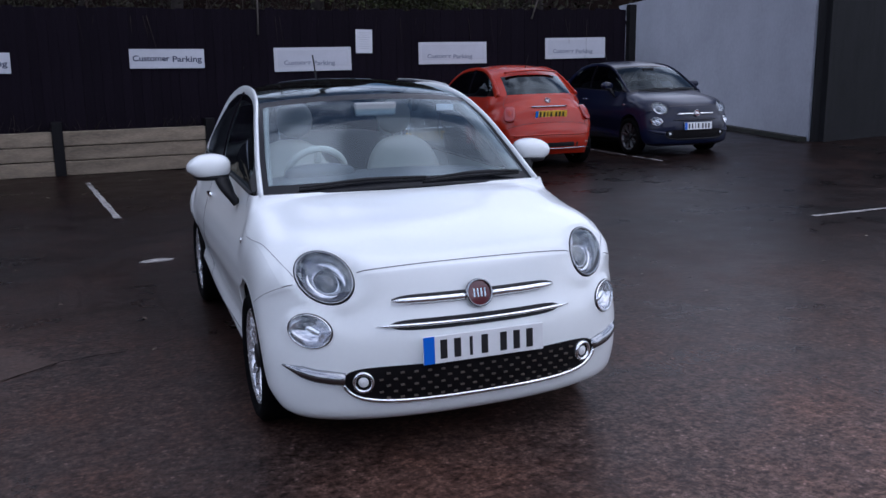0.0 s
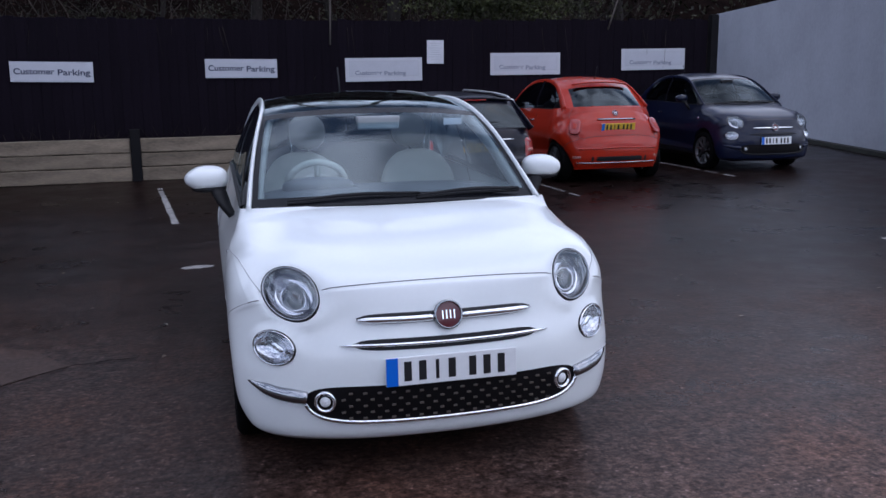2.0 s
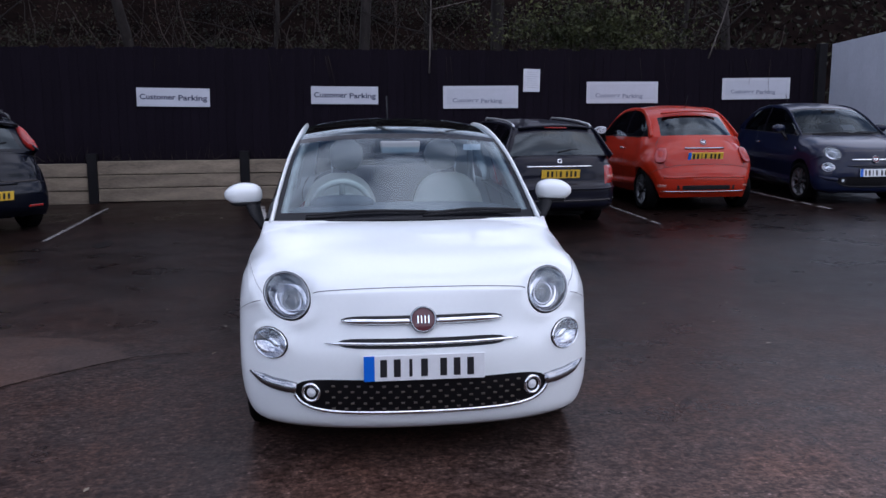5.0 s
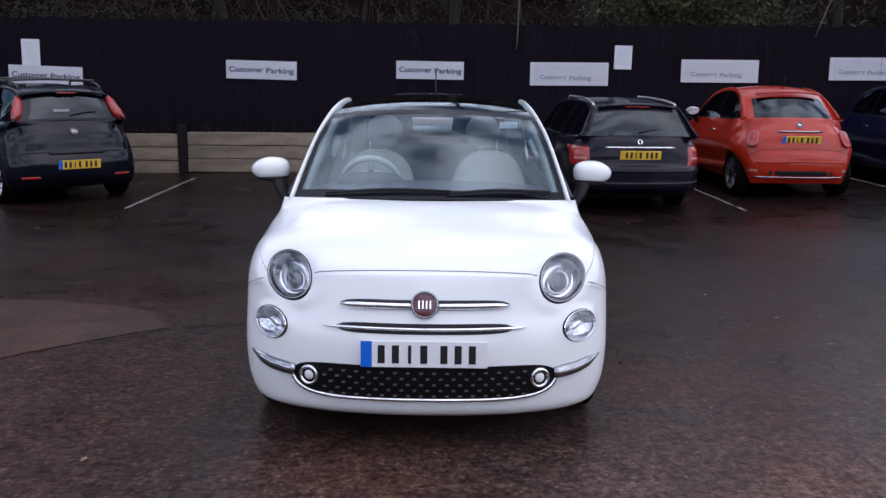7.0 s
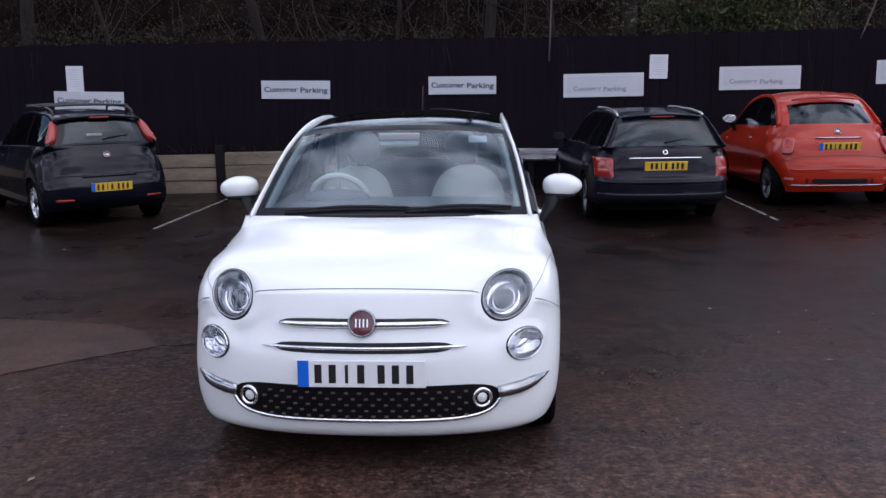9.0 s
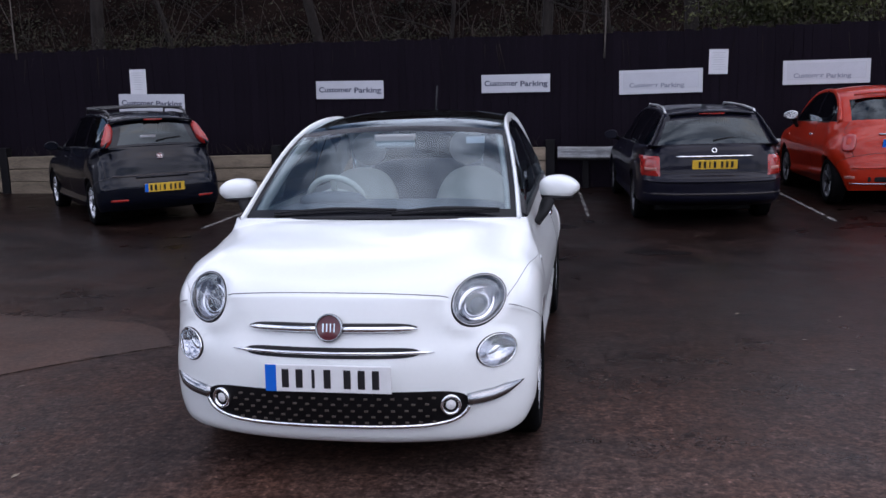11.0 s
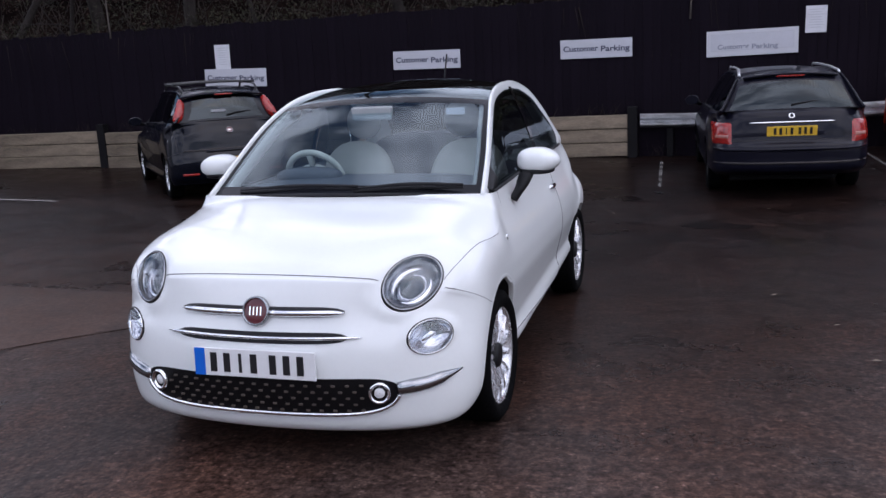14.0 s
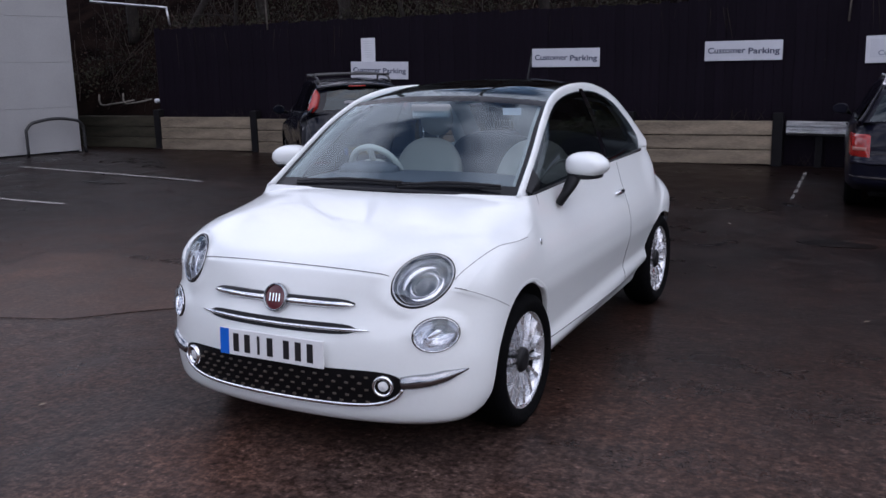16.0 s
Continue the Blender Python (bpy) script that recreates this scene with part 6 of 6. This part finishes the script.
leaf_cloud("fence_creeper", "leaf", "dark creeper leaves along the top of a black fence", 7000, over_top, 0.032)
hang = []
for k in range(45):
    x = random.uniform(-9, 10.4)
    limb((x, Y - 0.012, 2.36), (random.gauss(0, 0.12), -0.02, -1), random.uniform(0.12, 0.75), random.uniform(0.002, 0.006), 0, hang, 0.06)
hang = [([(p[0], min(p[1], Y - 0.016), p[2]) for p in v_], f_) for v_, f_ in hang]
pale = []
for x, lean, top in ((3.5, 0.03, 2.4), (-6.6, -0.1, 1.6), (8.6, 0.35, 1.5)):
    limb((x, Y - 0.05, 2.08 if x > 0 and lean < 0.1 else 2.36), (lean, 0.05, 1), top, 0.016, 1, pale, 0.08)
tagged(add("bare_saplings", *merged(pale), "pale_stem"), "thin pale bare sapling stems over a black fence", "saplings", kind="stuff")
tagged(add("hanging_stems", *merged(hang), "twig"), "thin dead stems hanging down a black fence", "stems", kind="stuff")
leaf_cloud("far_undergrowth", "leaf", "dark undergrowth on the slope beyond a white wall", 5000, lambda: (lambda x, y: (x, y, 1.0 + (y - 29) * 0.8 + abs(random.gauss(0, 1.0))))(random.uniform(11, 60), random.uniform(29.2, 36)), 0.16)
twigs = []
for k in range(420):
    x, y = random.uniform(-13.5, 10.5), random.uniform(15.1, 18.5)
    limb((x, y, bank_z(x, y) - 0.05), (random.gauss(0, 0.6), random.gauss(0.15, 0.3), 1), random.uniform(0.7, 2.1), random.uniform(0.006, 0.014), 0, twigs, 0.35)
twigs = [([(p[0], max(p[1], 14.9), p[2]) for p in v_], f_) for v_, f_ in twigs]
tagged(add("twigs", *merged(twigs), "twig"), "tangle of bare thin twigs over the fence", "undergrowth", kind="stuff")
tufts = []
for k in range(260):
    x = random.uniform(-9.3, 10.5)
    limb((x, Y - random.uniform(0.0, 0.12), 0.66 if x < 2.6 else ground_z(x, Y)), (random.gauss(0, 0.6), random.gauss(-0.4, 0.3), 0.8), random.uniform(0.06, 0.3), random.uniform(0.003, 0.006), 0, tufts, 0.4)
tagged(add("weeds", *merged(tufts), "twig"), "dry weeds sprouting along the top of a plank wall", "weeds", kind="stuff")

# ---- unseen dark hedge added behind the camera; its height limits sky light on car fronts ----
line = spline([(-24, 14), (-25, -2), (-19, -13), (-8, -16), (4, -17), (14, -17)], 90)
hv = []
for k, (x, y) in enumerate(line):
    for h in np.linspace(0, 1, 12):
        r = 1 + 0.06 * noise.noise(Vector((x * 0.4, y * 0.4, h * 5))) - 0.05 * h
        hv.append((x * r, y * r, -0.1 + 4.5 * h * (1 + 0.25 * noise.noise(Vector((x * 0.3, y * 0.3, 1))))))
tagged(add("hedge", hv, grid_faces(90, 12), "hedge"), "unseen dark hedge added behind the camera", "hedge", kind="structure")

# ---- fence boards and wall planks ----
board = {}
for k, x in enumerate(np.arange(-9.35, 10.8, 0.142)):
    key = k % 5
    if key not in board:
        rng = random.Random(key)
        me = mesh_of("board", [], [], "fence")
        bm = bevelled((0.1405, 0.022, 1.86 + rng.uniform(-0.03, 0.02)), (0, 0, 0), 0.0018, 1)
        bm.to_mesh(me)
        bm.free()
        board[key] = me
    ob = new("board", board[key])
    ob.parent = fence
    ob.matrix_local = pose(x, Y + (0.005 if k % 2 else 0.0), 1.55 + 0.013 * max(0.0, x - 4.5) + random.uniform(-0.015, 0.015), 0, random.uniform(-0.06, 0.06), 0)
for a, b in zip(POSTS[:-1], POSTS[1:]):
    for c in range(3):
        w = b - a - 0.15
        me = bpy.data.meshes.new("plank")
        bm = bevelled((w, 0.13, 0.212), (0, 0, 0), 0.012, 2)
        bmesh.ops.subdivide_edges(bm, edges=[e for e in bm.edges if e.calc_length() > 1.0], cuts=14)
        for q in bm.verts:
            q.co += Vector((0, 0.006 * noise.noise(q.co * 3 + Vector((a, c, 0))), 0.007 * noise.noise(q.co * 2.5 + Vector((a, c * 3, 7)))))
        bm.to_mesh(me)
        bm.free()
        me.materials.append(M["sleeper" if a > -9.5 else "plank_dark"])
        ob = new("plank", me)
        ob.parent = wall
        x = (a + b) / 2
        ob.matrix_local = pose(x, Y - 0.09 + random.uniform(-0.012, 0.012), 0.11 + 0.222 * c + ground_z(x, Y), random.uniform(-0.6, 0.6), 0, 0)

# ---- cracks, damp marks, fallen bits ----
def crack(points, width):
    """A wandering dark crack, a narrow uneven ribbon on the asphalt."""
    p = spline([(x, y, 0) for x, y in points], 10 * len(points))
    v, f = [], []
    for k in range(len(p)):
        d = Vector(p[min(k + 1, len(p) - 1)] - p[max(k - 1, 0)]).normalized()
        s = Vector((-d.y, d.x, 0)) * width * random.uniform(0.5, 1.2) * (1 if 1 < k < len(p) - 2 else 0.3)
        q = Vector(p[k]) + Vector((random.gauss(0, 0.008), random.gauss(0, 0.008), 0))
        for r in (q - s, q + s):
            v.append((r.x, r.y, ground_z(r.x, r.y) + 0.0065))
    n = len(p)
    f = [(2 * k, 2 * k + 2, 2 * k + 3, 2 * k + 1) for k in range(n - 1)]
    return tagged(add("crack", v, f, "crack", None, smooth=False), "thin dark crack in worn asphalt", "crack", "asphalt cracks", "structure")


def damp(x, y, rx, ry, height=0.004):
    n = 22
    out = []
    for k in range(n):
        a = 2 * math.pi * k / n
        r = 1 + 0.3 * noise.noise(Vector((math.cos(a) * 1.3 + x, math.sin(a) * 1.3 + y, 0)))
        out.append((x + rx * r * math.cos(a), y + ry * r * math.sin(a)))
    return flat_patch("damp_mark", out, height, "damp", "dark damp mark on worn asphalt", "damp mark")


crack([(-2.2, 4.26), (-1.5, 4.15), (-0.98, 4.29), (-0.6, 4.64), (-0.15, 4.99), (0.05, 5.1), (0.4, 5.15)], 0.005)
damp(3.6, 8.5, 0.3, 0.16)
damp(-6.4, 10.0, 0.4, 0.1)
damp(-1.05, 9.95, 0.1, 0.28)
# pale scraps at the foot of the bank
for x, y, z, w in ((-10.9, 15.0, 1.0, 0.5), (-10.3, 15.0, 1.02, 0.4)):
    tagged(add("fallen_branch", *tube(spline([(x - w, y, z + 0.18), (x - w * 0.9, y - 0.05, z), (x, y - 0.1, z - 0.02), (x + w, y - 0.02, z + 0.05)], 10), 0.018, 6), "pale_wood"), "pale broken branch on a dark bank", "branch", "fallen branches")
v, f = superball((0.15, 0.1, 0.1), (-9.72, 14.95, 1.03), 2.3, 8)
tagged(add("pale_rubble", v, f, "paper"), "small white lump of rubble on a plank wall", "rubble")


# wet fallen leaves scattered over the yard
litter, litter_f = [], []
for k in range(170):
    x, y = (random.uniform(-8, 9), random.uniform(3.0, 14.3)) if k < 90 else (random.uniform(-9, 10), 14.55 - abs(random.gauss(0, 0.35)))
    a, r = random.uniform(0, 6.28), random.uniform(0.012, 0.03)
    c, d = math.cos(a) * r, math.sin(a) * r
    z = ground_z(x, y) + 0.006
    n = len(litter)
    litter += [(x - c, y - d, z), (x + d * 0.5, y - c * 0.5, z + 0.004), (x + c, y + d, z + 0.002), (x - d * 0.5, y + c * 0.5, z + 0.005)]
    litter_f.append((n, n + 1, n + 2, n + 3))
tagged(add("fallen_leaves", litter, litter_f, "litter", None, smooth=False), "small pale wet leaves scattered on asphalt", "leaf litter", kind="stuff")
